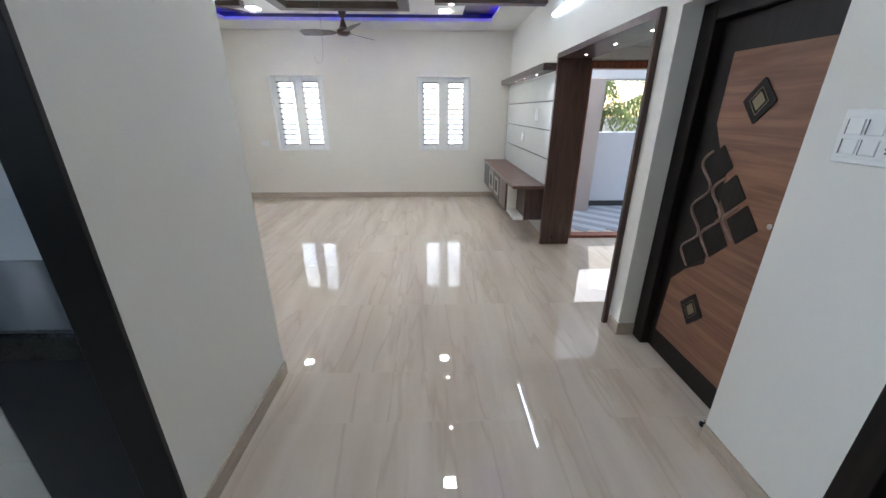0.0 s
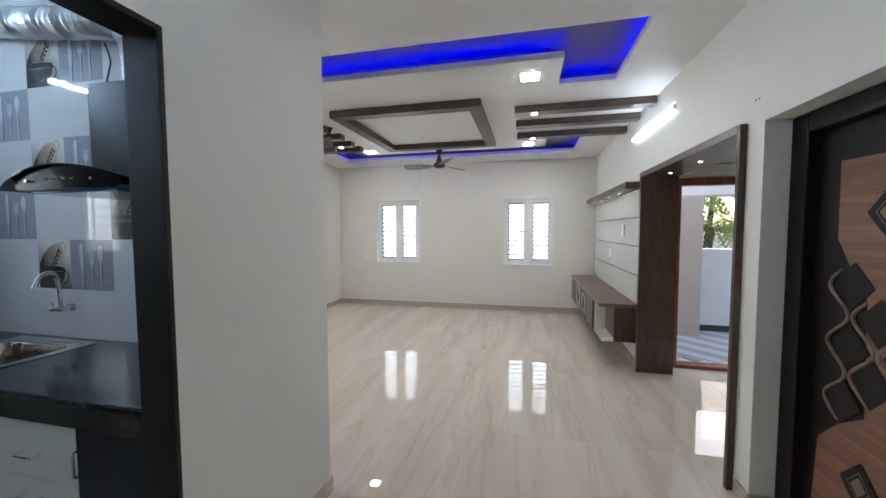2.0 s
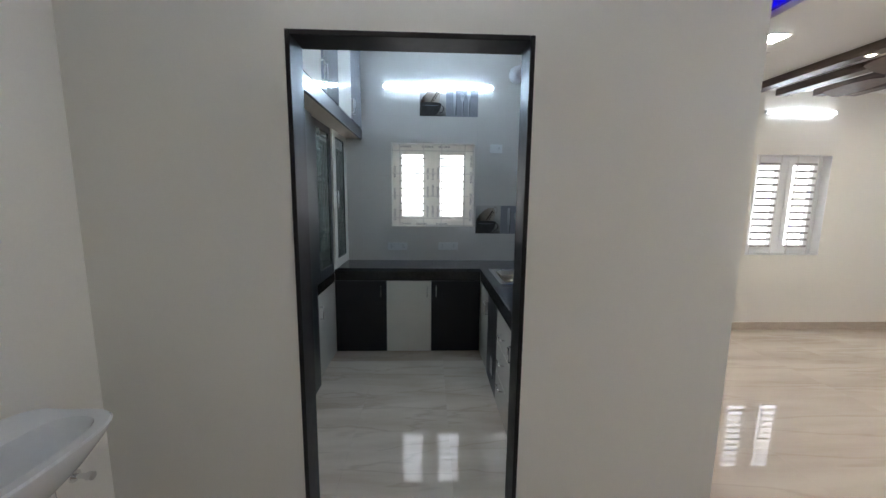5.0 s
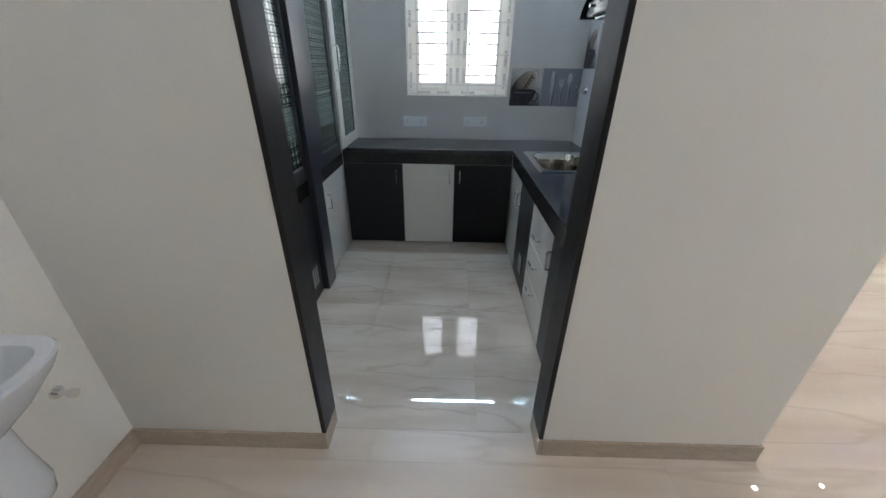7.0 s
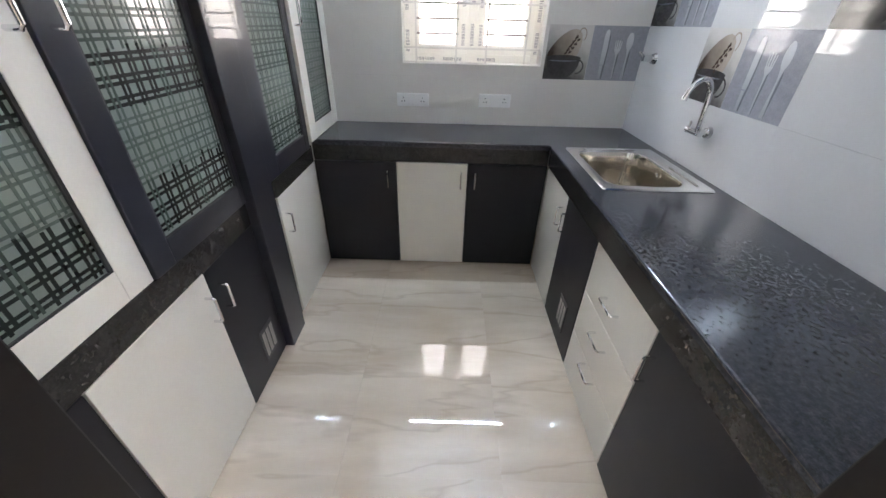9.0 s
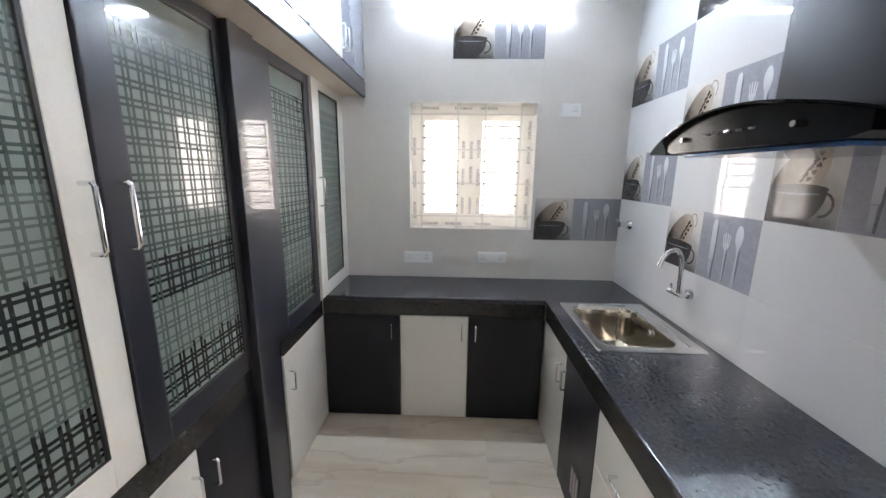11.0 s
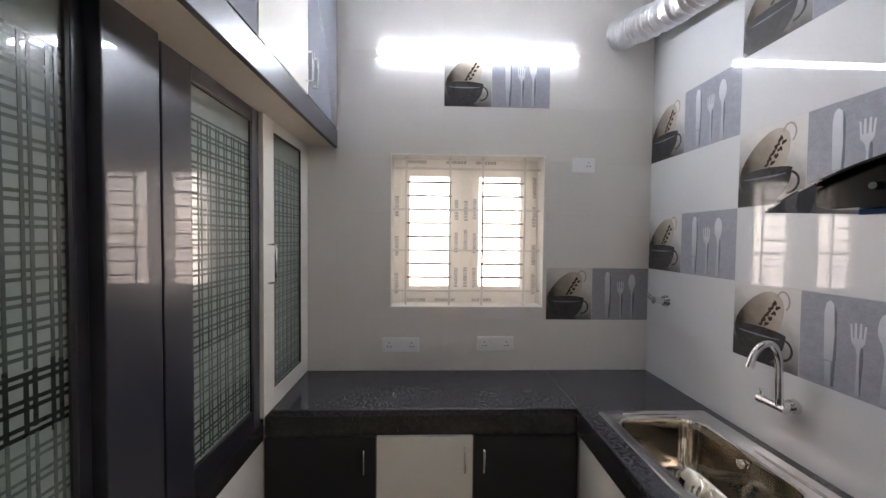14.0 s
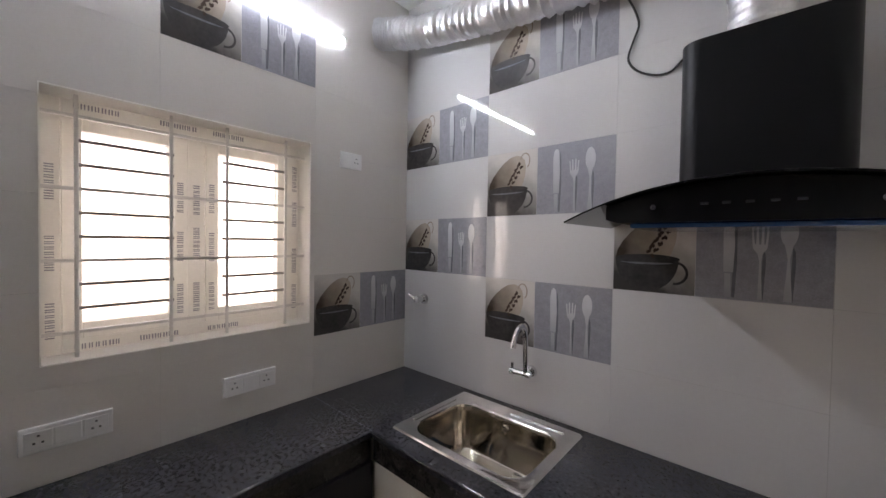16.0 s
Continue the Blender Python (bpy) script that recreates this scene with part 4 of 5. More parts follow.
for r in range(2):
    for k in range(3):
        y1, zc = 1.230 - 0.056 * k, 1.391 + 0.058 * r
        mod = part("socket" if (r, k) == (0, 2) else "switch", box(bmesh.new(), 1.4815 - 0.002 * ((r + k) % 2), 1.4848, y1 - 0.046, y1 - 0.002, zc - 0.023, zc + 0.023, 0.002), PLASTIC, board)
        if (r, k) == (0, 2):
            for dy, dz in ((0, 0.012), (-0.011, 0.001), (0.011, 0.001), (-0.009, -0.011), (0.009, -0.011)):
                part("pin_hole", cyl(bmesh.new(), (1.4830, y1 - 0.024 + dy, zc + dz), (1.4806 - 0.002 * ((r + k) % 2), y1 - 0.024 + dy, zc + dz), 0.0032, sides=10), SOCKETHOLE, mod)
        elif (r, k) == (1, 2):
            part("regulator_knob", cyl(bmesh.new(), (1.4810, y1 - 0.024, zc), (1.466, y1 - 0.024, zc), 0.018, 0.014, 20), PLASTIC, mod, "round white regulator knob", True)
        else:
            part("slit", box(bmesh.new(), 1.4788, 1.4812, y1 - 0.0025, y1 - 0.0005, zc - 0.022, zc + 0.022), SOCKETHOLE, mod)
plate("switch_plate", "small white plastic plate on the living room wall", (-2.72, 6.69, 0.95), (0, -1, 0), 0.12, 0.08, "k")
# ---- hall and living room ----
# bedroom door in its niche
bdoor = thing("door_2", (1.64, 1.815, 0), "closed teak veneer bedroom door with dark inlaid diamonds and a wenge frame", "door")
tagged(bdoor, kind="structure")
N0, N1, DX = 1.37, 2.246, 1.613
bm = bmesh.new()
for a, b, c, d in ((N0, N0 + 0.08, 0, 2.005), (N1 - 0.11, N1, 0, 2.005), (N0 + 0.08, N1 - 0.11, 1.915, 2.005)):
    box(bm, DX, DX + 0.11, a, b, c, d, 0.005)
part("door_frame", bm, DOORDARK, bdoor)
leaf = part("leaf", box(bmesh.new(), DX + 0.05, DX + 0.09, N0 + 0.082, N1 - 0.112, 0.006, 1.913, 0.003), DOORDARK, bdoor)


def flat(points, x, depth, bm=None):
    """A thin plate in a plane of constant x, from (y, z) corners, proud towards -x."""
    bm = bm or bmesh.new()
    a = [bm.verts.new((x, y, z)) for y, z in points]
    b = [bm.verts.new((x - depth, y, z)) for y, z in points]
    bm.faces.new(a)
    bm.faces.new(b[::-1])
    for k in range(len(a)):
        bm.faces.new((a[k], a[(k + 1) % len(a)], b[(k + 1) % len(a)], b[k]))
    return bm


L0, L1 = N0 + 0.082, N1 - 0.112
FX = DX + 0.05
# teak field with a stepped dark corner on the hinge side
field = [(L0 + 0.02, 0.15), (2.085, 0.15), (2.06, 0.53), (1.96, 0.64), (1.84, 0.72), (1.86, 1.26), (1.94, 1.31), (2.01, 1.43), (2.015, 1.76), (L0 + 0.02, 1.75)]
part("veneer_field", flat(field, FX, 0.003), DOORWOOD, leaf, "orange brown teak veneer field")


def diamond(cy, cz, hy, hz, r=0.25):
    pts = []
    cor = [(hy, 0), (0, hz), (-hy, 0), (0, -hz)]
    for k in range(4):
        p, q, s = cor[k - 1], cor[k], cor[(k + 1) % 4]
        for t in (r, r * 0.3):
            pts.append((cy + q[0] + (p[0] - q[0]) * t * 0.5, cz + q[1] + (p[1] - q[1]) * t * 0.5))
        for t in (r * 0.3, r):
            pts.append((cy + q[0] + (s[0] - q[0]) * t * 0.5, cz + q[1] + (s[1] - q[1]) * t * 0.5))
    return pts


for cy_, cz_ in ((1.918, 1.238), (1.795, 1.111), (1.684, 0.987), (1.922, 0.983), (1.818, 0.867), (1.944, 0.749)):
    part("inlay", flat(diamond(cy_, cz_, 0.092, 0.098), FX - 0.003, 0.004), DOORDARK, leaf, "dark diamond inlay")
for cy_, cz_ in ((1.785, 1.535), (1.839, 0.441)):
    d_ = part("medallion", flat(diamond(cy_, cz_, 0.09, 0.10), FX - 0.003, 0.006), DOORDARK, leaf, "dark diamond medallion with brass lines")
    part("brass_plate", flat(diamond(cy_, cz_, 0.034, 0.04, 0.05), FX - 0.009, 0.002), GOLD, d_)
    cor = diamond(cy_, cz_, 0.05, 0.06, 0.05)
    part("brass_line", tube(bmesh.new(), [(FX - 0.0095, a, b) for a, b in cor + cor[:1]], 0.0018, 6), GOLD, d_)
knob = part("door_knob", cyl(bmesh.new(), (FX - 0.003, 1.505, 1.035), (FX - 0.030, 1.505, 1.035), 0.009, 0.007, 12), CHROME, leaf, "small chrome door knob", True)
part("knob_cap", cyl(bmesh.new(), (FX - 0.030, 1.505, 1.035), (FX - 0.044, 1.505, 1.035), 0.017, 0.014, 16), CHROME, knob, smooth=True)
# wavy veneer lines between the inlays
for cy_, z0_, z1_ in ((1.985, 0.66, 1.30), (1.865, 0.76, 1.18), (1.745, 0.90, 1.06)):
    zs_ = [z0_ + (z1_ - z0_) * k / 30 for k in range(31)]
    pts = [(FX - 0.0045, cy_ + 0.05 * math.cos((z - 1.11) * 2 * math.pi / 0.245 + (math.pi if cy_ != 1.865 else 0)), z) for z in zs_]
    part("wave_line", tube(bmesh.new(), pts, 0.0075, 6), DOORLINE, leaf, "pinkish brown wavy veneer strip")
for y_, z_ in ((2.326, 2.132), (2.297, 2.130)):
    solo("wall_plug", cyl(bmesh.new(), (1.4985, y_, z_), (1.4995, y_, z_), 0.006, sides=10), SOCKETHOLE, "small dark screw hole in the painted hall wall", "wall plug", "screw holes")
# dark door frame further along the hall wall
sdoor = thing("door_3", (1.56, 0.44, 0), "closed dark wenge door in a dark frame beside the switch board", "door")
tagged(sdoor, kind="structure")
bm = bmesh.new()
for a, b, c, d in ((0.002, 0.09, 0, 1.998), (0.79, 0.880, 0, 1.998), (0.0905, 0.7895, 1.91, 1.998)):
    box(bm, 1.492, 1.61, a, b, c, d, 0.004)
part("door_frame", bm, DOORDARK, sdoor)
part("leaf", box(bmesh.new(), 1.55, 1.59, 0.092, 0.788, 0.006, 1.908, 0.003), DOORDARK, sdoor)
stop = thing("door_stopper", (1.56, 1.44, 0), "small dark metal door stopper at the door foot", "door stopper")
part("base", cyl(bmesh.new(), (1.56, 1.44, 0.0), (1.56, 1.44, 0.012), 0.018), BLACKMETAL, stop)
part("arm", tube(bmesh.new(), [(1.56, 1.44, 0.01), (1.555, 1.43, 0.04), (1.53, 1.42, 0.055)], 0.006, 8), CHROME, stop, smooth=True)

# wide opening: brown laminate lining
portal = thing("door_3", (1.63, 3.27, 0), "dark brown laminate lining of the wide lobby opening", "doorway")
tagged(portal, kind="structure")
part("panel", box(bmesh.new(), 1.465, 1.805, 4.108, 4.16, 0, 2.032, 0.003), BROWN, portal)
part("jamb", box(bmesh.new(), 1.465, 1.805, 2.388, 2.420, 0, 2.032, 0.003), BROWN, portal)
part("lintel", box(bmesh.new(), 1.465, 1.805, 2.4205, 4.1075, 1.985, 2.034, 0.003), BROWN, portal)
solo("lintel_soffit", box(bmesh.new(), 1.83, 3.19, 2.02, 4.32, 2.12, 2.158), PANELWHITE, "glossy grey-white lobby ceiling panel", "ceiling panel", kind="structure")
mdoor = thing("door_4", (2.43, 4.4, 0), "red-brown teak frame of the open main door", "door frame")
tagged(mdoor, kind="structure")
bm = bmesh.new()
for a, b, c, d in ((1.86, 1.91, 0, 1.99), (2.875, 2.935, 0, 1.99), (1.91, 2.875, 1.915, 1.99)):
    box(bm, a, b, 4.318, 4.44, c, d, 0.004)
part("frame", bm, REDWOOD, mdoor)
part("threshold", box(bmesh.new(), 1.91, 2.875, 4.32, 4.46, 0.0, 0.035, 0.004), REDWOOD, mdoor)


def downlight(x, y, z, r=0.03, label="small round recessed ceiling spotlight"):
    lamp = thing("downlight", (x, y, z), label, "downlight", "downlights")
    bm = bmesh.new()
    loft_rings(bm, [[(x + q * math.cos(a), y + q * math.sin(a), z - h) for a in [2 * math.pi * k / 18 for k in range(18)]] for q, h in ((r * 1.35, 0.0), (r * 1.3, 0.005), (r, 0.005), (r, 0.001))], False)
    part("trim_ring", bm, PLASTIC, lamp, smooth=True)
    part("lens", cyl(bmesh.new(), (x, y, z - 0.001), (x, y, z - 0.004), r * 0.72, sides=18), SPOTGLOW, lamp, "warm glowing lens")


for x, y in ((1.64, 2.75), (1.64, 3.27), (1.64, 3.85)):
    downlight(x, y, 1.984, 0.014)

# balcony behind the main door
solo("balcony_floor", box(bmesh.new(), 1.2, 4.4, 4.48, 6.1, -0.1, -0.004), GROUT, "grey mortar bed of the balcony floor", "floor", kind="structure")
solo("parapet", box(bmesh.new(), 2.0, 4.4, 5.95, 6.1, 0, 1.18, 0.004), PARAPET, "white painted balcony parapet wall", "parapet", kind="structure")
solo("balcony_skirting", box(bmesh.new(), 2.74, 4.4, 5.935, 5.949, 0, 0.09), DARKLINE, "black skirting on the parapet foot", "skirting", kind="structure")
solo("balcony_pillar", box(bmesh.new(), 2.20, 2.66, 5.62, 5.949, 0, 1.92, 0.006), PILLAR, "pinkish beige painted balcony pillar", "pillar", kind="structure")
# unseen slab, added to block direct sun from the north windows
solo("sun_blocker", box(bmesh.new(), -3.6, 1.79, 6.891, 8.65, 2.16, 2.26, 0.006), PARAPET, "unseen white slab added to keep sun out of the windows", "sunshade", kind="structure")
# beam's unseen upper part is made tall to keep sky out of floor reflections
solo("balcony_beam", box(bmesh.new(), 1.8, 4.4, 5.75, 6.1, 1.921, 3.3, 0.004), PARAPET, "white painted balcony beam", "beam", kind="structure")

# TV wall
tv = thing("tv_unit", (1.34, 5.4, 0.28), "wall-hung brown laminate television unit with white-trimmed niches", "tv unit")
TX, TY0, TY1 = 1.125, 4.20, 6.66
part("top", box(bmesh.new(), TX - 0.01, 1.497, TY0, TY1, 0.645, 0.68, 0.003), TVTOP, tv)
part("carcass", box(bmesh.new(), TX + 0.02, 1.497, TY0 + 0.42, TY1, 0.275, 0.644), BROWN, tv)
part("end_box", box(bmesh.new(), TX + 0.14, 1.497, TY0, TY0 + 0.419, 0.275, 0.644, 0.003), BROWN, tv)
part("bottom", box(bmesh.new(), TX + 0.02, TX + 0.139, TY0, TY0 + 0.419, 0.275, 0.315, 0.003), WHITELAM, tv, "white rounded bottom shelf")
part("niche_side", box(bmesh.new(), TX + 0.02, TX + 0.139, TY0 + 0.40, TY0 + 0.419, 0.316, 0.644, 0.002), WHITELAM, tv)
for k, (a, b) in enumerate(((4.64, 5.10), (5.12, 5.60), (5.62, 6.10), (6.12, 6.64))):
    d_ = part("door", box(bmesh.new(), TX, TX + 0.019, a, b, 0.28, 0.64, 0.003), BROWN if k % 2 == 0 else GREYLAM, tv)
    if k in (1, 2):
        bm = bmesh.new()
        for p, q, r, s in ((a + 0.08, a + 0.12, 0.34, 0.58), (b - 0.12, b - 0.08, 0.34, 0.58), (a + 0.12, b - 0.12, 0.34, 0.375), (a + 0.12, b - 0.12, 0.545, 0.58)):
            box(bm, TX - 0.004, TX - 0.0005, p, q, r, s, 0.001)
        part("trim", bm, WHITELAM, d_, "white square trim")
        part("inset", box(bmesh.new(), TX - 0.002, TX - 0.0004, a + 0.12, b - 0.12, 0.375, 0.545), DARKLINE, d_)
panel = thing("tv_wall_panel", (1.49, 5.4, 0.66), "glossy grey-white grooved television wall panel", "wall panel")
zs = [0.685, 0.985, 1.29, 1.59, 1.87]
for a, b in zip(zs, zs[1:]):
    part("board", box(bmesh.new(), 1.475, 1.498, 4.20, 6.65, a + 0.006, b - 0.006, 0.002), PANELWHITE, panel)
part("backing", box(bmesh.new(), 1.4985, 1.4995, 4.19, 6.66, 0.685, 1.87), DARKLINE, panel)
shelf = thing("tv_shelf", (1.40, 5.4, 1.88), "brown laminate pelmet shelf with spotlights above the panel", "shelf")
part("board", box(bmesh.new(), 1.345, 1.498, 4.20, 6.66, 1.885, 1.955, 0.003), BEAM, shelf)
for y in (4.7, 5.25, 5.8, 6.3):
    downlight(1.41, y, 1.884, 0.017, "small warm spotlight under the pelmet shelf")
plate("switch_plate", "white plastic socket plate on the television panel", (1.475, 4.75, 1.45), (-1, 0, 0), 0.10, 0.14, "k")
plate("switch_plate", "white plastic socket plate on the television panel", (1.475, 5.40, 1.15), (-1, 0, 0), 0.09, 0.12, "k")

# ceiling ornaments
frame_ = thing("ceiling_frame", (-0.84, 4.35, CZ), "brown laminate rectangular frame on the ceiling", "ceiling frame")
for a, b, c, d in ((-1.61, -0.07, 3.50, 3.62), (-1.61, -0.07, 5.06, 5.18), (-1.61, -1.49, 3.6205, 5.0595), (-0.19, -0.07, 3.6205, 5.0595)):
    part("beam", box(bmesh.new(), a, b, c, d, CZ - 0.075, CZ - 0.0005, 0.003), BEAM, frame_)
for k, (y, x0) in enumerate(((3.80, 0.23), (4.28, 0.23), (4.80, 0.23))):
    solo("ceiling_batten", box(bmesh.new(), x0, 1.497, y, y + 0.12, CZ - 0.07, CZ - 0.0005, 0.003), BEAM, "brown laminate batten across the ceiling", "ceiling batten", "ceiling battens")
for k, (y, x1) in enumerate(((3.92, -1.93), (4.30, -1.93), (4.68, -1.98), (5.00, -2.0))):
    solo("ceiling_batten", box(bmesh.new(), -3.25 + 0.03 * k, x1, y, y + 0.12, CZ - 0.07, CZ - 0.0005, 0.003), BEAM, "brown laminate batten across the ceiling", "ceiling batten", "ceiling battens")
for x, y in ((0.42, 3.86), (0.42, 4.86), (-2.12, 3.98), (-2.16, 4.74)):
    downlight(x, y, CZ - 0.0705, 0.030, "round glowing spotlight in a ceiling batten")
for x, y in ((0.37, 3.12), (0.37, 5.45), (-2.02, 5.40), (-2.05, 3.12)):
    lamp = thing("panel_light", (x, y, CZ), "square glowing panel light in the ceiling", "panel light", "square panel lights")
    part("trim", box(bmesh.new(), x - 0.075, x + 0.075, y - 0.075, y + 0.075, CZ - 0.006, CZ - 0.0005, 0.002), PLASTIC, lamp)
    part("diffuser", box(bmesh.new(), x - 0.066, x + 0.066, y - 0.066, y + 0.066, CZ - 0.0085, CZ - 0.0065), PANELGLOW, lamp)


def ceiling_fan(x, y, z, turn):
    fan = thing("ceiling_fan", (x, y, z), "brown three-bladed ceiling fan at rest", "ceiling fan", "ceiling fans")
    part("rod", cyl(bmesh.new(), (x, y, z + 0.03), (x, y, CZ - 0.0005), 0.012), BLACKMETAL, fan)
    part("canopy", cyl(bmesh.new(), (x, y, CZ - 0.07), (x, y, CZ - 0.001), 0.025, 0.055, 20), BROWN, fan, smooth=True)
    bm = loft_rings(bmesh.new(), [[(x + r * math.cos(a), y + r * math.sin(a), z + h) for a in [2 * math.pi * k / 24 for k in range(24)]] for r, h in ((0.02, 0.075), (0.04, 0.06), (0.085, 0.03), (0.09, 0.0), (0.07, -0.025), (0.03, -0.035))])
    part("motor", bm, BROWN, fan, smooth=True)
    part("downrod_cover", cyl(bmesh.new(), (x, y, z + 0.06), (x, y, z + 0.17), 0.05, 0.014, 20), BROWN, fan, smooth=True)
    for k in range(3):
        a = radians(turn + 120 * k)
        c, s = math.cos(a), math.sin(a)
        bm = bmesh.new()
        rows = []
        for r, w, tilt in ((0.08, 0.03, 0.0), (0.16, 0.06, 0.014), (0.35, 0.075, 0.022), (0.53, 0.068, 0.020), (0.56, 0.04, 0.012)):
            rows.append([(x + c * r - s * q, y + s * r + c * q, z + h + 0.002) for q, h in ((-w, -tilt), (w, tilt), (w, tilt + 0.005), (-w, -tilt + 0.005))])
        vs = [[bm.verts.new(p) for p in r] for r in rows]
        for p, q in zip(vs, vs[1:]):
            for i in range(4):
                bm.faces.new((p[i], p[(i + 1) % 4], q[(i + 1) % 4], q[i]))
        bm.faces.new(vs[0])
        bm.faces.new(vs[-1][::-1])
        part("blade", bm, BROWN, fan, smooth=True)


ceiling_fan(-0.96, 5.55, 2.44, 178)
ceiling_fan(-1.95, 4.05, 2.42, 55)
wire = smooth_path([(-1.10, 5.0, CZ), (-1.10, 5.0, 2.45), (-1.105, 5.01, 2.22), (-1.13, 5.0, 2.05), (-1.19, 5.0, 2.03), (-1.22, 5.0, 2.10)], 6)
solo("loose_wire", tube(bmesh.new(), wire, 0.0019, 6), GRILL, "thin grey loose wire hanging from the ceiling", "wire", smooth=True)

# wash basin
basin = thing("wash_basin", (-0.245, -0.46, 0), "white ceramic wash basin on a half pedestal", "wash basin")


def oval(cx, cy, rx, ryb, ryf, z, n=36):
    """An oval with a flat back towards -y."""
    pts = []
    for k in range(n):
        a = 2 * math.pi * k / n
        x, y = math.cos(a), math.sin(a)
        x = math.copysign(abs(x) ** 0.62, x)
        y = math.copysign(abs(y) ** (0.75 if y > 0 else 0.45), y)
        pts.append((cx + rx * x, cy + (ryf if y > 0 else ryb) * y, z))
    return pts


BX, BY = -0.245, -0.515
bm = loft_rings(bmesh.new(), [oval(BX, BY - 0.03, 0.09, 0.12, 0.06, 0.60), oval(BX, BY - 0.01, 0.17, 0.145, 0.095, 0.665), oval(BX, BY, 0.225, 0.157, 0.12, 0.725), oval(BX, BY, 0.242, 0.162, 0.132, 0.752), oval(BX, BY, 0.247, 0.163, 0.136, 0.764),
                              oval(BX, BY, 0.240, 0.160, 0.131, 0.772), oval(BX, BY, 0.202, 0.085, 0.100, 0.770), oval(BX, BY, 0.194, 0.080, 0.094, 0.757), oval(BX, BY + 0.004, 0.165, 0.066, 0.074, 0.70), oval(BX, BY + 0.005, 0.11, 0.050, 0.055, 0.672), oval(BX, BY + 0.005, 0.04, 0.03, 0.03, 0.662)])
for v in bm.verts:
    # the ledge rises to the wall
    if v.co.z > 0.74 and v.co.y < -0.60:
        v.co.z += (-0.60 - v.co.y) * 0.5
part("bowl", bm, CERAMIC, basin, smooth=True)
bm = loft_rings(bmesh.new(), [oval(BX, -0.575, r, 0.104, d, z) for r, d, z in ((0.05, 0.05, 0.335), (0.085, 0.085, 0.34), (0.108, 0.105, 0.362), (0.115, 0.112, 0.41), (0.104, 0.105, 0.52), (0.10, 0.105, 0.63))])
part("half_pedestal", bm, CERAMIC, basin, smooth=True)
part("drain", cyl(bmesh.new(), (BX, BY + 0.005, 0.661), (BX, BY + 0.005, 0.667), 0.028), CHROME, basin)
btap = part("tap", tube(bmesh.new(), smooth_path([(BX, -0.64, 0.78), (BX, -0.64, 0.85), (BX, -0.62, 0.88), (BX, -0.56, 0.86)], 5), 0.011, 10), CHROME, basin, smooth=True)
valve = thing("angle_valve", (-0.56, -0.66, 0.46), "small chrome angle valve under the basin", "valve")
part("flange", cyl(bmesh.new(), (-0.56, -0.68, 0.46), (-0.56, -0.674, 0.46), 0.022, sides=16), CHROME, valve, smooth=True)
part("body", tube(bmesh.new(), [(-0.56, -0.68, 0.46), (-0.56, -0.63, 0.46)], 0.010, 10), CHROME, valve, smooth=True)
part("knob", cyl(bmesh.new(), (-0.56, -0.63, 0.46), (-0.56, -0.612, 0.46), 0.015, sides=12), CHROME, valve, smooth=True)

# ---- outside ----
solo("ground", box(bmesh.new(), -300, 300, -300, 300, -3.4, -3.3), SOIL, "bare brown soil ground round the house", "ground", kind="structure")


def palm(x, y, base, height, seed):
    rnd = random.Random(seed)
    tree = thing("palm_tree", (x, y, base), "tall coconut palm with drooping green fronds", "palm tree", "palm trees")
    lean = rnd.uniform(-0.5, 0.5)
    spine = smooth_path([(x, y, base), (x + lean * 0.3, y, base + height * 0.5), (x + lean, y, base + height)], 8)
    part("trunk", tube(bmesh.new(), spine, [0.16 - 0.06 * i / len(spine) + 0.008 * (i % 2) for i in range(len(spine))], 10), BARK, tree, smooth=True)
    tx, ty, tz = x + lean, y, base + height
    bm = bmesh.new()
    for f in range(22):
        az, lift, n = rnd.uniform(0, 6.283), rnd.uniform(0.1, 1.2), 16
        length = rnd.uniform(1.9, 2.7)
        last = None
        for i in range(n):
            s = i / (n - 1)
            r = length * s * (1 - 0.25 * s)
            z = tz + lift * 1.3 * s - (1.2 + 0.9 * rnd.random() * 0.2) * s * s * 1.5
            p = Vector((tx + r * math.cos(az), ty + r * math.sin(az), z))
            side = Vector((-math.sin(az), math.cos(az), 0))
            ll = 0.55 * math.sin(math.pi * min(1, 0.12 + s * 0.85)) + 0.05
            for sg in (-1, 1):
                tip = p + side * sg * ll * 0.75 + Vector((0, 0, -ll * rnd.uniform(0.5, 0.9))) + Vector((math.cos(az), math.sin(az), 0)) * 0.15
                w = Vector((math.cos(az), math.sin(az), 0)) * 0.035
                bm.faces.new([bm.verts.new(p - w), bm.verts.new(p + w), bm.verts.new(tip)])
    part("crown", bm, LEAF, tree)


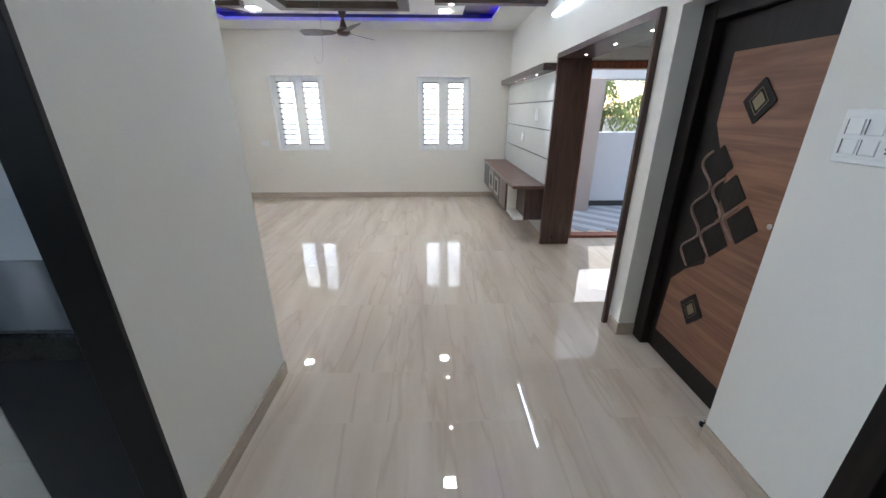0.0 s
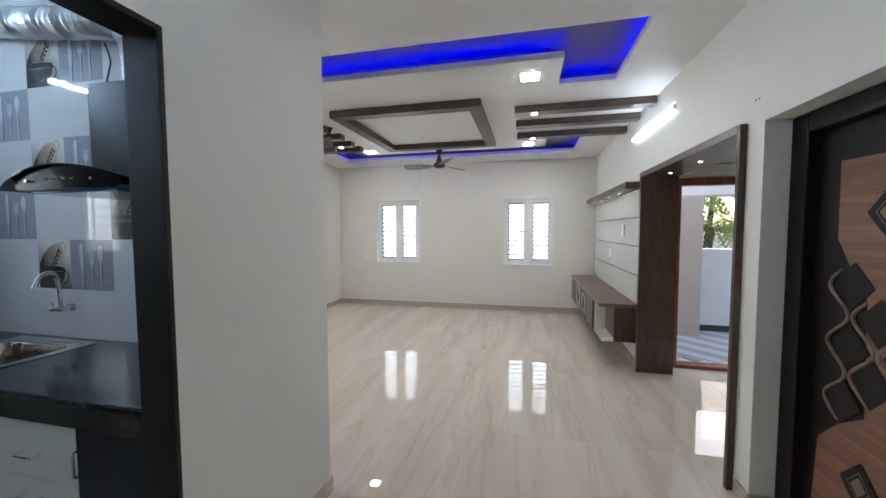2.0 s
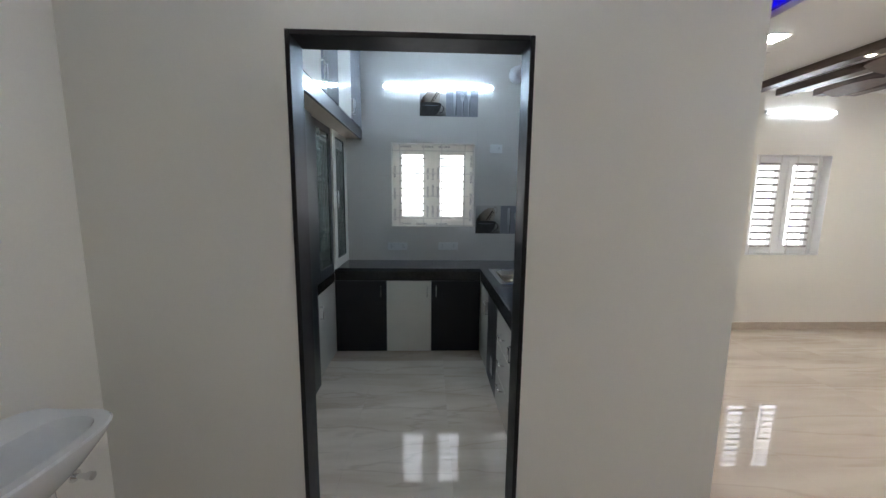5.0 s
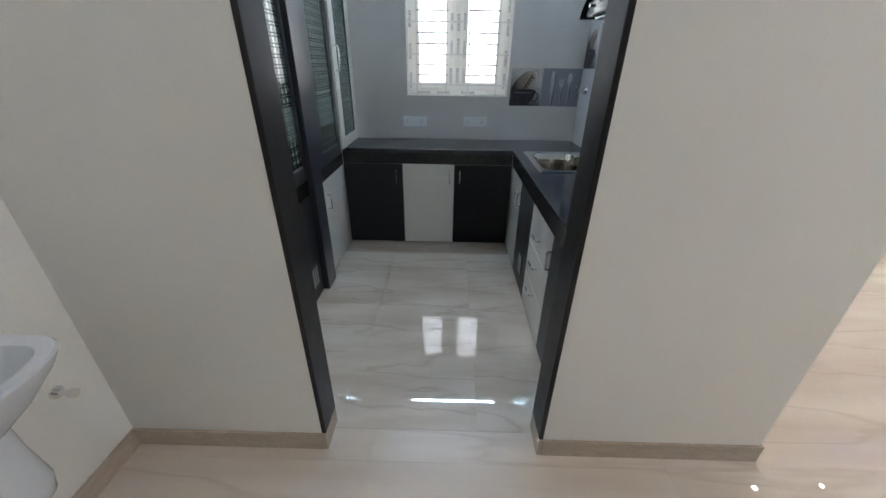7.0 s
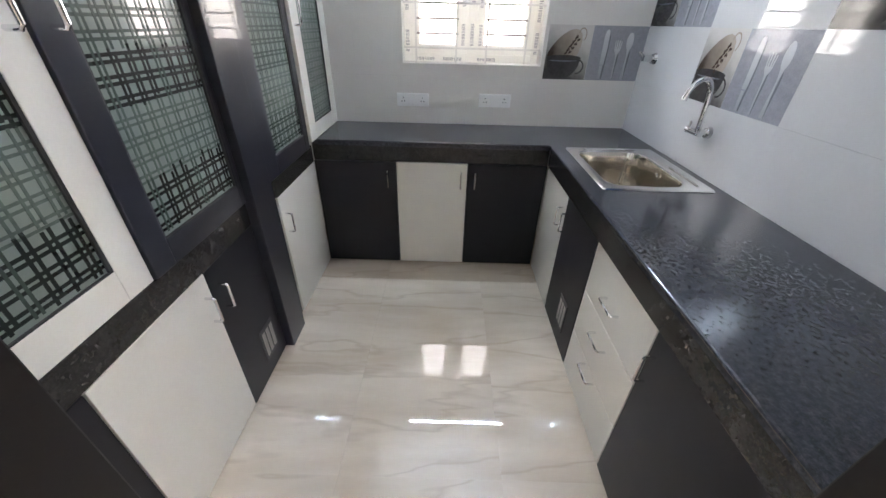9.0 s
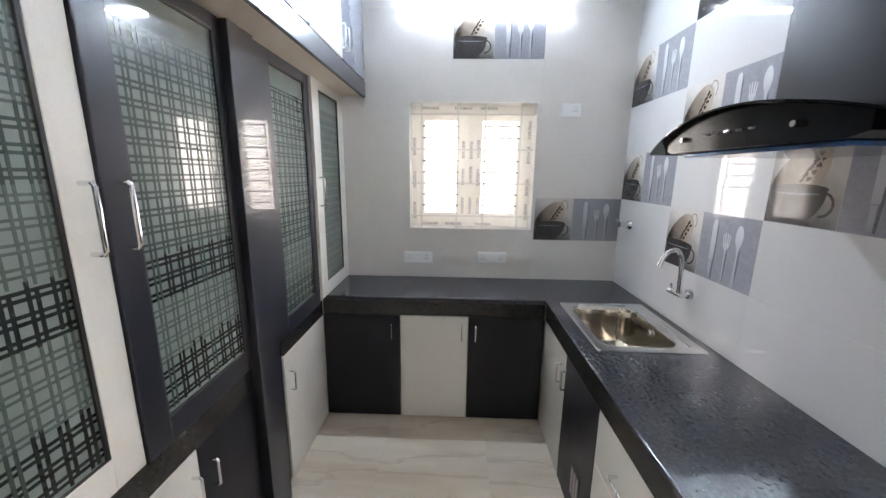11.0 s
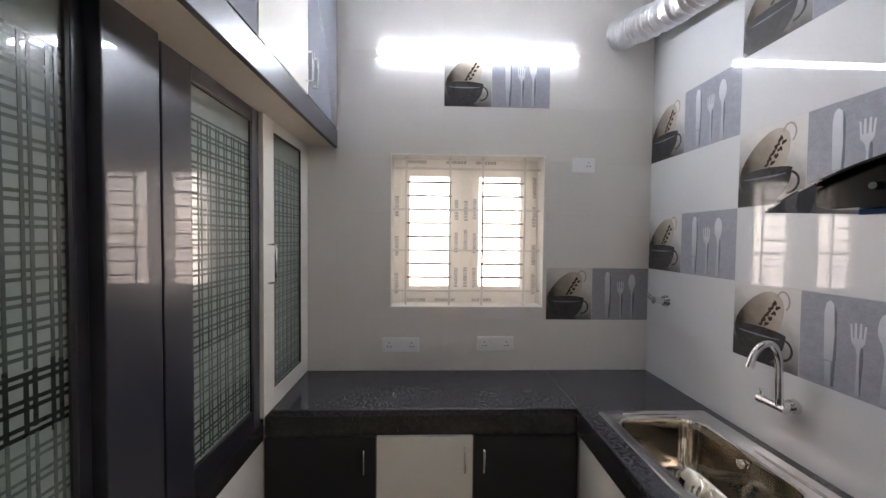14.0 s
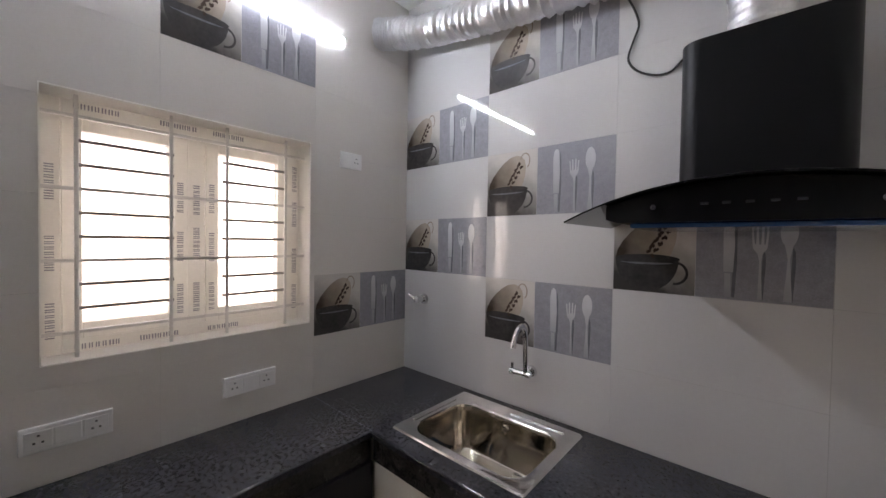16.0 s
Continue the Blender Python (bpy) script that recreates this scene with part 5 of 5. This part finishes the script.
for k, (x, y, h) in enumerate(((4.4, 14.0, 5.6), (6.3, 15.5, 6.2), (5.3, 12.5, 4.8), (7.8, 18.0, 6.6), (3.6, 17.5, 6.0), (6.0, 20.0, 6.6), (8.6, 14.0, 5.2))):
    palm(x, y, -3.3, h, 20 + k)
rnd = random.Random(5)
bm = bmesh.new()
for k in range(2600):
    x, y = rnd.uniform(1.5, 13), rnd.uniform(13, 22)
    z = -3.3 + rnd.random() ** 0.7 * (3.4 + 0.6 * math.sin(x * 1.7))
    c, s = Vector((x, y, z)), rnd.uniform(0.1, 0.28)
    d1, d2 = Vector((rnd.uniform(-1, 1), rnd.uniform(-1, 1), rnd.uniform(-1, 1))) * s, Vector((rnd.uniform(-1, 1), rnd.uniform(-1, 1), rnd.uniform(-1, 1))) * s
    bm.faces.new([bm.verts.new(c), bm.verts.new(c + d1), bm.verts.new(c + d1 + d2), bm.verts.new(c + d2 * 0.6)])
solo("shrubs", bm, LEAF, "dense green shrubs beyond the balcony", "shrubs", kind="stuff")
# ---- tiles, piece by piece ----


def tile_floor(name, x0, x1, y0, y1, label, w=0.6, h=1.2, ox=0.0, oy=0.0, mat=FLOOR, darker_strip=None):
    base = solo(name, box(bmesh.new(), x0, x1, y0, y1, -0.08, -0.0015), GROUT, label, "floor", kind="structure")
    meshes = {}
    i0, j0 = math.floor((x0 - ox) / w), math.floor((y0 - oy) / h)
    for i in range(i0, math.ceil((x1 - ox) / w)):
        for j in range(j0, math.ceil((y1 - oy) / h)):
            a, b, c, d = max(x0, ox + i * w), min(x1, ox + i * w + w), max(y0, oy + j * h), min(y1, oy + j * h + h)
            if b - a < 0.01 or d - c < 0.01:
                continue
            laid = darker_strip[1] if darker_strip and b <= darker_strip[0] + 0.001 else mat
            key = (round(b - a, 3), round(d - c, 3), laid.name)
            if key not in meshes:
                g = 0.0002
                meshes[key] = finish(box(bmesh.new(), -key[0] / 2 + g, key[0] / 2 - g, -key[1] / 2 + g, key[1] / 2 - g, -0.0012, 0.0), "tile", laid)
            t = new("tile", meshes[key])
            t.location = ((a + b) / 2, (c + d) / 2, 0)
            t.parent = base


# kitchen tiles west of x = -2.48 are browner and darker
tile_floor("floor_kitchen", -3.36, -0.7975, -0.88, 1.88, "polished beige marble-look tile floor of the kitchen", w=1.2, h=0.6, ox=-2.48, oy=0.155, mat=FLOORK, darker_strip=(-2.48, FLOORB))
tile_floor("floor_hall", -0.7965, 1.80, -0.88, 1.88, "polished beige marble-look tile floor of the hall", ox=-0.05, oy=0.3)
tile_floor("floor_living", -3.47, 3.4, 1.88, 4.479, "polished beige marble-look tile floor of the living room", ox=-0.05, oy=1.5)
tile_floor("floor_living_north", -3.47, 1.8, 4.48, 6.89, "polished beige marble-look tile floor of the living room", ox=-0.05, oy=1.5)

PAVA = material("pale_blue_paving", (0.44, 0.46, 0.50), 0.35, spread=0.1)
PAVB = material("grey_paving", (0.25, 0.26, 0.30), 0.35, spread=0.1)
pav = bpy.data.objects["balcony_floor"]
SIDE = 0.15
ma, mb = (finish(box(bmesh.new(), -SIDE / 2 + 0.001, SIDE / 2 - 0.001, -SIDE / 2 + 0.001, SIDE / 2 - 0.001, -0.004, 0.004), "paving_tile", m) for m in (PAVA, PAVB))
# laid diagonally
for i in range(-20, 21):
    for j in range(-20, 21):
        x, y = 2.95 + SIDE * (i - j) * math.sqrt(0.5), 5.2 + SIDE * (i + j) * math.sqrt(0.5)
        if 1.85 < x < 4.1 and 4.59 < y < 6.0:
            t = new("paving_tile", ma if i % 2 else mb)
            t.location = (x, y, 0)
            t.rotation_euler = (0, 0, math.pi / 4)
            t.parent = pav

# printed tiles: cup and cutlery
ROWS_Z = [0.829, 1.122, 1.422, 1.722, 2.022, 2.323, 2.624, 2.977]


def shaded_print(name, low, high, du, dz, start, end):
    """Ink that runs from one tone to another across the print."""
    m = material(name, low, 0.08, spread=0.1, scale=14)
    n, l = m.node_tree.nodes, m.node_tree.links
    uv, dot, grain, add, rp = n.new("ShaderNodeTexCoord"), n.new("ShaderNodeVectorMath"), n.new("ShaderNodeTexNoise"), n.new("ShaderNodeMath"), n.new("ShaderNodeValToRGB")
    dot.operation, dot.inputs[1].default_value = "DOT_PRODUCT", (du, dz, 0)
    add.operation = "MULTIPLY_ADD"
    grain.inputs["Scale"].default_value, grain.inputs["Detail"].default_value = 5, 4
    l.new(uv.outputs["UV"], dot.inputs[0])
    l.new(uv.outputs["UV"], grain.inputs["Vector"])
    l.new(grain.outputs["Fac"], add.inputs[0])
    add.inputs[1].default_value = 0.3
    l.new(dot.outputs["Value"], add.inputs[2])
    l.new(add.outputs[0], rp.inputs["Fac"])
    rp.color_ramp.elements[0].position, rp.color_ramp.elements[1].position = start, end
    rp.color_ramp.elements[0].color, rp.color_ramp.elements[1].color = (*low, 1), (*high, 1)
    l.new(rp.outputs["Color"], n["Principled BSDF"].inputs["Base Color"])
    return m


CUPBACK = shaded_print("sepia_print", (0.05, 0.046, 0.045), (0.62, 0.59, 0.555), 0.30, 0.8, 0.34, 0.98)
SLATEPRINT = material("blue_grey_print", (0.30, 0.305, 0.335), 0.09, spread=0.16, scale=50, fine=260)
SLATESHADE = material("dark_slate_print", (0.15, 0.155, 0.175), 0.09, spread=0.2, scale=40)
SILVER = shaded_print("pale_print", (0.30, 0.305, 0.33), (0.62, 0.62, 0.64), 0.1, 0.8, 0.2, 1.0)
CUPDARK = material("dark_cup_print", (0.045, 0.042, 0.042), 0.07, spread=0.4, scale=14)
CUPTAN = shaded_print("tan_cup_print", (0.045, 0.030, 0.023), (0.46, 0.39, 0.32), 0.85, 0.35, 0.42, 1.22)
CUPRIM = material("cream_cup_print", (0.36, 0.30, 0.25), 0.07, spread=0.1, scale=12)
CUPSHEEN = material("grey_sheen_print", (0.16, 0.165, 0.19), 0.07, spread=0.3, scale=30)
BEAN = material("dark_bean_print", (0.05, 0.03, 0.022), 0.1, spread=0.3)


def decor(tile, at, u0, z0, w, h, local):
    """Flat printed shapes on the face of a tile. at(u, z, d): world place, d off the face."""
    def poly(name, pts, d, mat):
        bm = bmesh.new()
        a = [bm.verts.new(Vector(at(u0 + u * w, z0 + z * h, d)) - local) for u, z in pts]
        b = [bm.verts.new(Vector(at(u0 + u * w, z0 + z * h, d - 0.0003)) - local) for u, z in pts]
        bm.faces.new(a)
        bm.faces.new(b[::-1])
        for k in range(len(a)):
            bm.faces.new((a[k], a[(k + 1) % len(a)], b[(k + 1) % len(a)], b[k]))
        bm.verts.index_update()
        layer = bm.loops.layers.uv.new("print")
        for f in bm.faces:
            for loop in f.loops:
                u, z = pts[loop.vert.index % len(pts)] if loop.vert.index >= 0 else (0, 0)
                loop[layer].uv = (u / 0.447, z)
        ob = new(name, finish(bm, name, mat))
        ob.parent = tile
        return ob

    def arc(cu, cz, ru, rz, a0, a1, n=12):
        return [(cu + ru * math.cos(radians(a0 + (a1 - a0) * k / n)), cz + rz * math.sin(radians(a0 + (a1 - a0) * k / n))) for k in range(n + 1)]

    def ring(cu, cz, ru, rz, t, a0, a1, n=14):
        return arc(cu, cz, ru, rz, a0, a1, n) + arc(cu, cz, ru - t, rz - 2 * t, a1, a0, n)
    poly("cup_picture", [(0.002, 0.004), (0.447, 0.004), (0.447, 0.996), (0.002, 0.996)], 0.0006, CUPBACK)
    poly("slate_picture", [(0.449, 0.004), (0.998, 0.004), (0.998, 0.996), (0.449, 0.996)], 0.0006, SLATEPRINT)
    # tilted tan cup with a cream rim and handle, lying in the dark cup
    def slanted(cu, cz, a, b, tilt, a0=0, a1=348, n=22):
        out = []
        for k in range(n + 1):
            t = radians(a0 + (a1 - a0) * k / n)
            p, q = a * math.cos(t), b * math.sin(t)
            c, s = math.cos(radians(tilt)), math.sin(radians(tilt))
            out.append((cu + (p * c - q * s) / 0.6, cz + (p * s + q * c) / 0.3))
        return out
    body = [(0.03, 0.42), (0.055, 0.52), (0.12, 0.62), (0.22, 0.73), (0.34, 0.83), (0.48, 0.905), (0.60, 0.93), (0.70, 0.905), (0.765, 0.84), (0.79, 0.74), (0.78, 0.62), (0.74, 0.50), (0.68, 0.36), (0.35, 0.30)]
    poly("tan_cup", [(u * 0.447, z) for u, z in body], 0.0010, CUPTAN)
    poly("cup_handle", ring(0.345, 0.83, 0.044, 0.125, 0.010, -60, 165), 0.0013, CUPRIM)
    for k in range(9):
        cu, cz = 0.205 + 0.0115 * k, 0.50 + 0.037 * k + 0.012 * (k % 2)
        poly("bean", slanted(cu, cz, 0.010, 0.006, 30 + 40 * (k % 3), n=7), 0.0016, BEAN)
        poly("bean", slanted(cu + 0.022, cz - 0.055 + 0.02 * (k % 2), 0.009, 0.005, 110 - 35 * (k % 3), n=7), 0.0016, BEAN)
    poly("dark_cup", arc(0.190, 0.40, 0.176, 0.385, 180, 360, 18) + [(0.366, 0.40)], 0.0013, CUPDARK)
    poly("dark_rim", arc(0.190, 0.41, 0.182, 0.055, 0, 348, 20), 0.0015, CUPDARK)
    poly("cup_sheen", arc(0.190, 0.37, 0.150, 0.030, 190, 350, 12), 0.0017, CUPSHEEN)
    poly("dark_handle", ring(0.345, 0.25, 0.070, 0.14, 0.014, -95, 95), 0.0013, CUPDARK)
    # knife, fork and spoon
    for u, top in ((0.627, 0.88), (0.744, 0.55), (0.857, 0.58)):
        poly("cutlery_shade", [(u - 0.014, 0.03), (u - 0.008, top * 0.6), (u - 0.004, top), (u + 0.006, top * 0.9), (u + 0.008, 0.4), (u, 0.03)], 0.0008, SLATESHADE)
    poly("knife", [(0.577, 0.30), (0.572, 0.80), (0.580, 0.90), (0.598, 0.935), (0.616, 0.90), (0.624, 0.60), (0.619, 0.30)], 0.0010, SILVER)
    poly("knife_handle", [(0.584, 0.03), (0.582, 0.285), (0.608, 0.285), (0.610, 0.03)], 0.0010, SILVER)
    poly("fork", [(0.722, 0.03), (0.7255, 0.42), (0.718, 0.50), (0.698, 0.56), (0.692, 0.73), (0.700, 0.73), (0.705, 0.60), (0.711, 0.60), (0.712, 0.75), (0.720, 0.75), (0.723, 0.60), (0.731, 0.60), (0.734, 0.75), (0.742, 0.75), (0.743, 0.60), (0.749, 0.60), (0.754, 0.73), (0.762, 0.73), (0.756, 0.56), (0.738, 0.50), (0.733, 0.42), (0.740, 0.03)], 0.0010, SILVER)
    poly("spoon", arc(0.838, 0.73, 0.034, 0.155, -62, 242, 20) + [(0.834, 0.46), (0.829, 0.25), (0.824, 0.14), (0.822, 0.03), (0.854, 0.03), (0.852, 0.14), (0.848, 0.25), (0.843, 0.46)], 0.0010, SILVER)


def tile_wall(owner, at, us, mat, printed, hole=None):
    for i in range(len(us) - 1):
        for j in range(len(ROWS_Z) - 1):
            a, b, c, d = us[i], us[i + 1], ROWS_Z[j], ROWS_Z[j + 1]
            cu, cz = [a + 0.0002, b - 0.0002], [c + 0.0002, d - 0.0002]
            inside = lambda u, z: False
            if hole:
                cu = sorted({*cu, *[h for h in hole[:2] if a < h < b]})
                cz = sorted({*cz, *[h for h in hole[2:] if c < h < d]})
                inside = lambda u, z: hole[0] < u < hole[1] and hole[2] < z < hole[3]
            if all(inside((p + q) / 2, (r + s) / 2) for p, q in zip(cu, cu[1:]) for r, s in zip(cz, cz[1:])):
                continue
            centre = Vector(at((a + b) / 2, (c + d) / 2, 0))
            bm = cells(bmesh.new(), cu, cz, -0.008, 0.0, lambda u, v, w: Vector(at(u, v, w)) - centre, inside)
            t = new("tile", finish(bm, "tile", mat))
            t.location = centre
            t.parent = owner
            if (i, j) in printed:
                decor(t, at, a, c, b - a, d - c, centre)


tile_wall(wall_kitchen_west, lambda u, z, d: (-3.160 + d, u, z), [-0.68, -0.08, 0.515, 1.113, 1.71], GREYTILE, {(3, 1), (2, 5)}, KWIN)
tile_wall(wall_kitchen_north, lambda u, z, d: (u, 1.710 - d, z), [-3.16, -2.565, -1.966, -1.380, -0.831], WHITETILE, {(0, 2), (0, 4), (1, 1), (1, 3), (1, 5), (2, 2)})
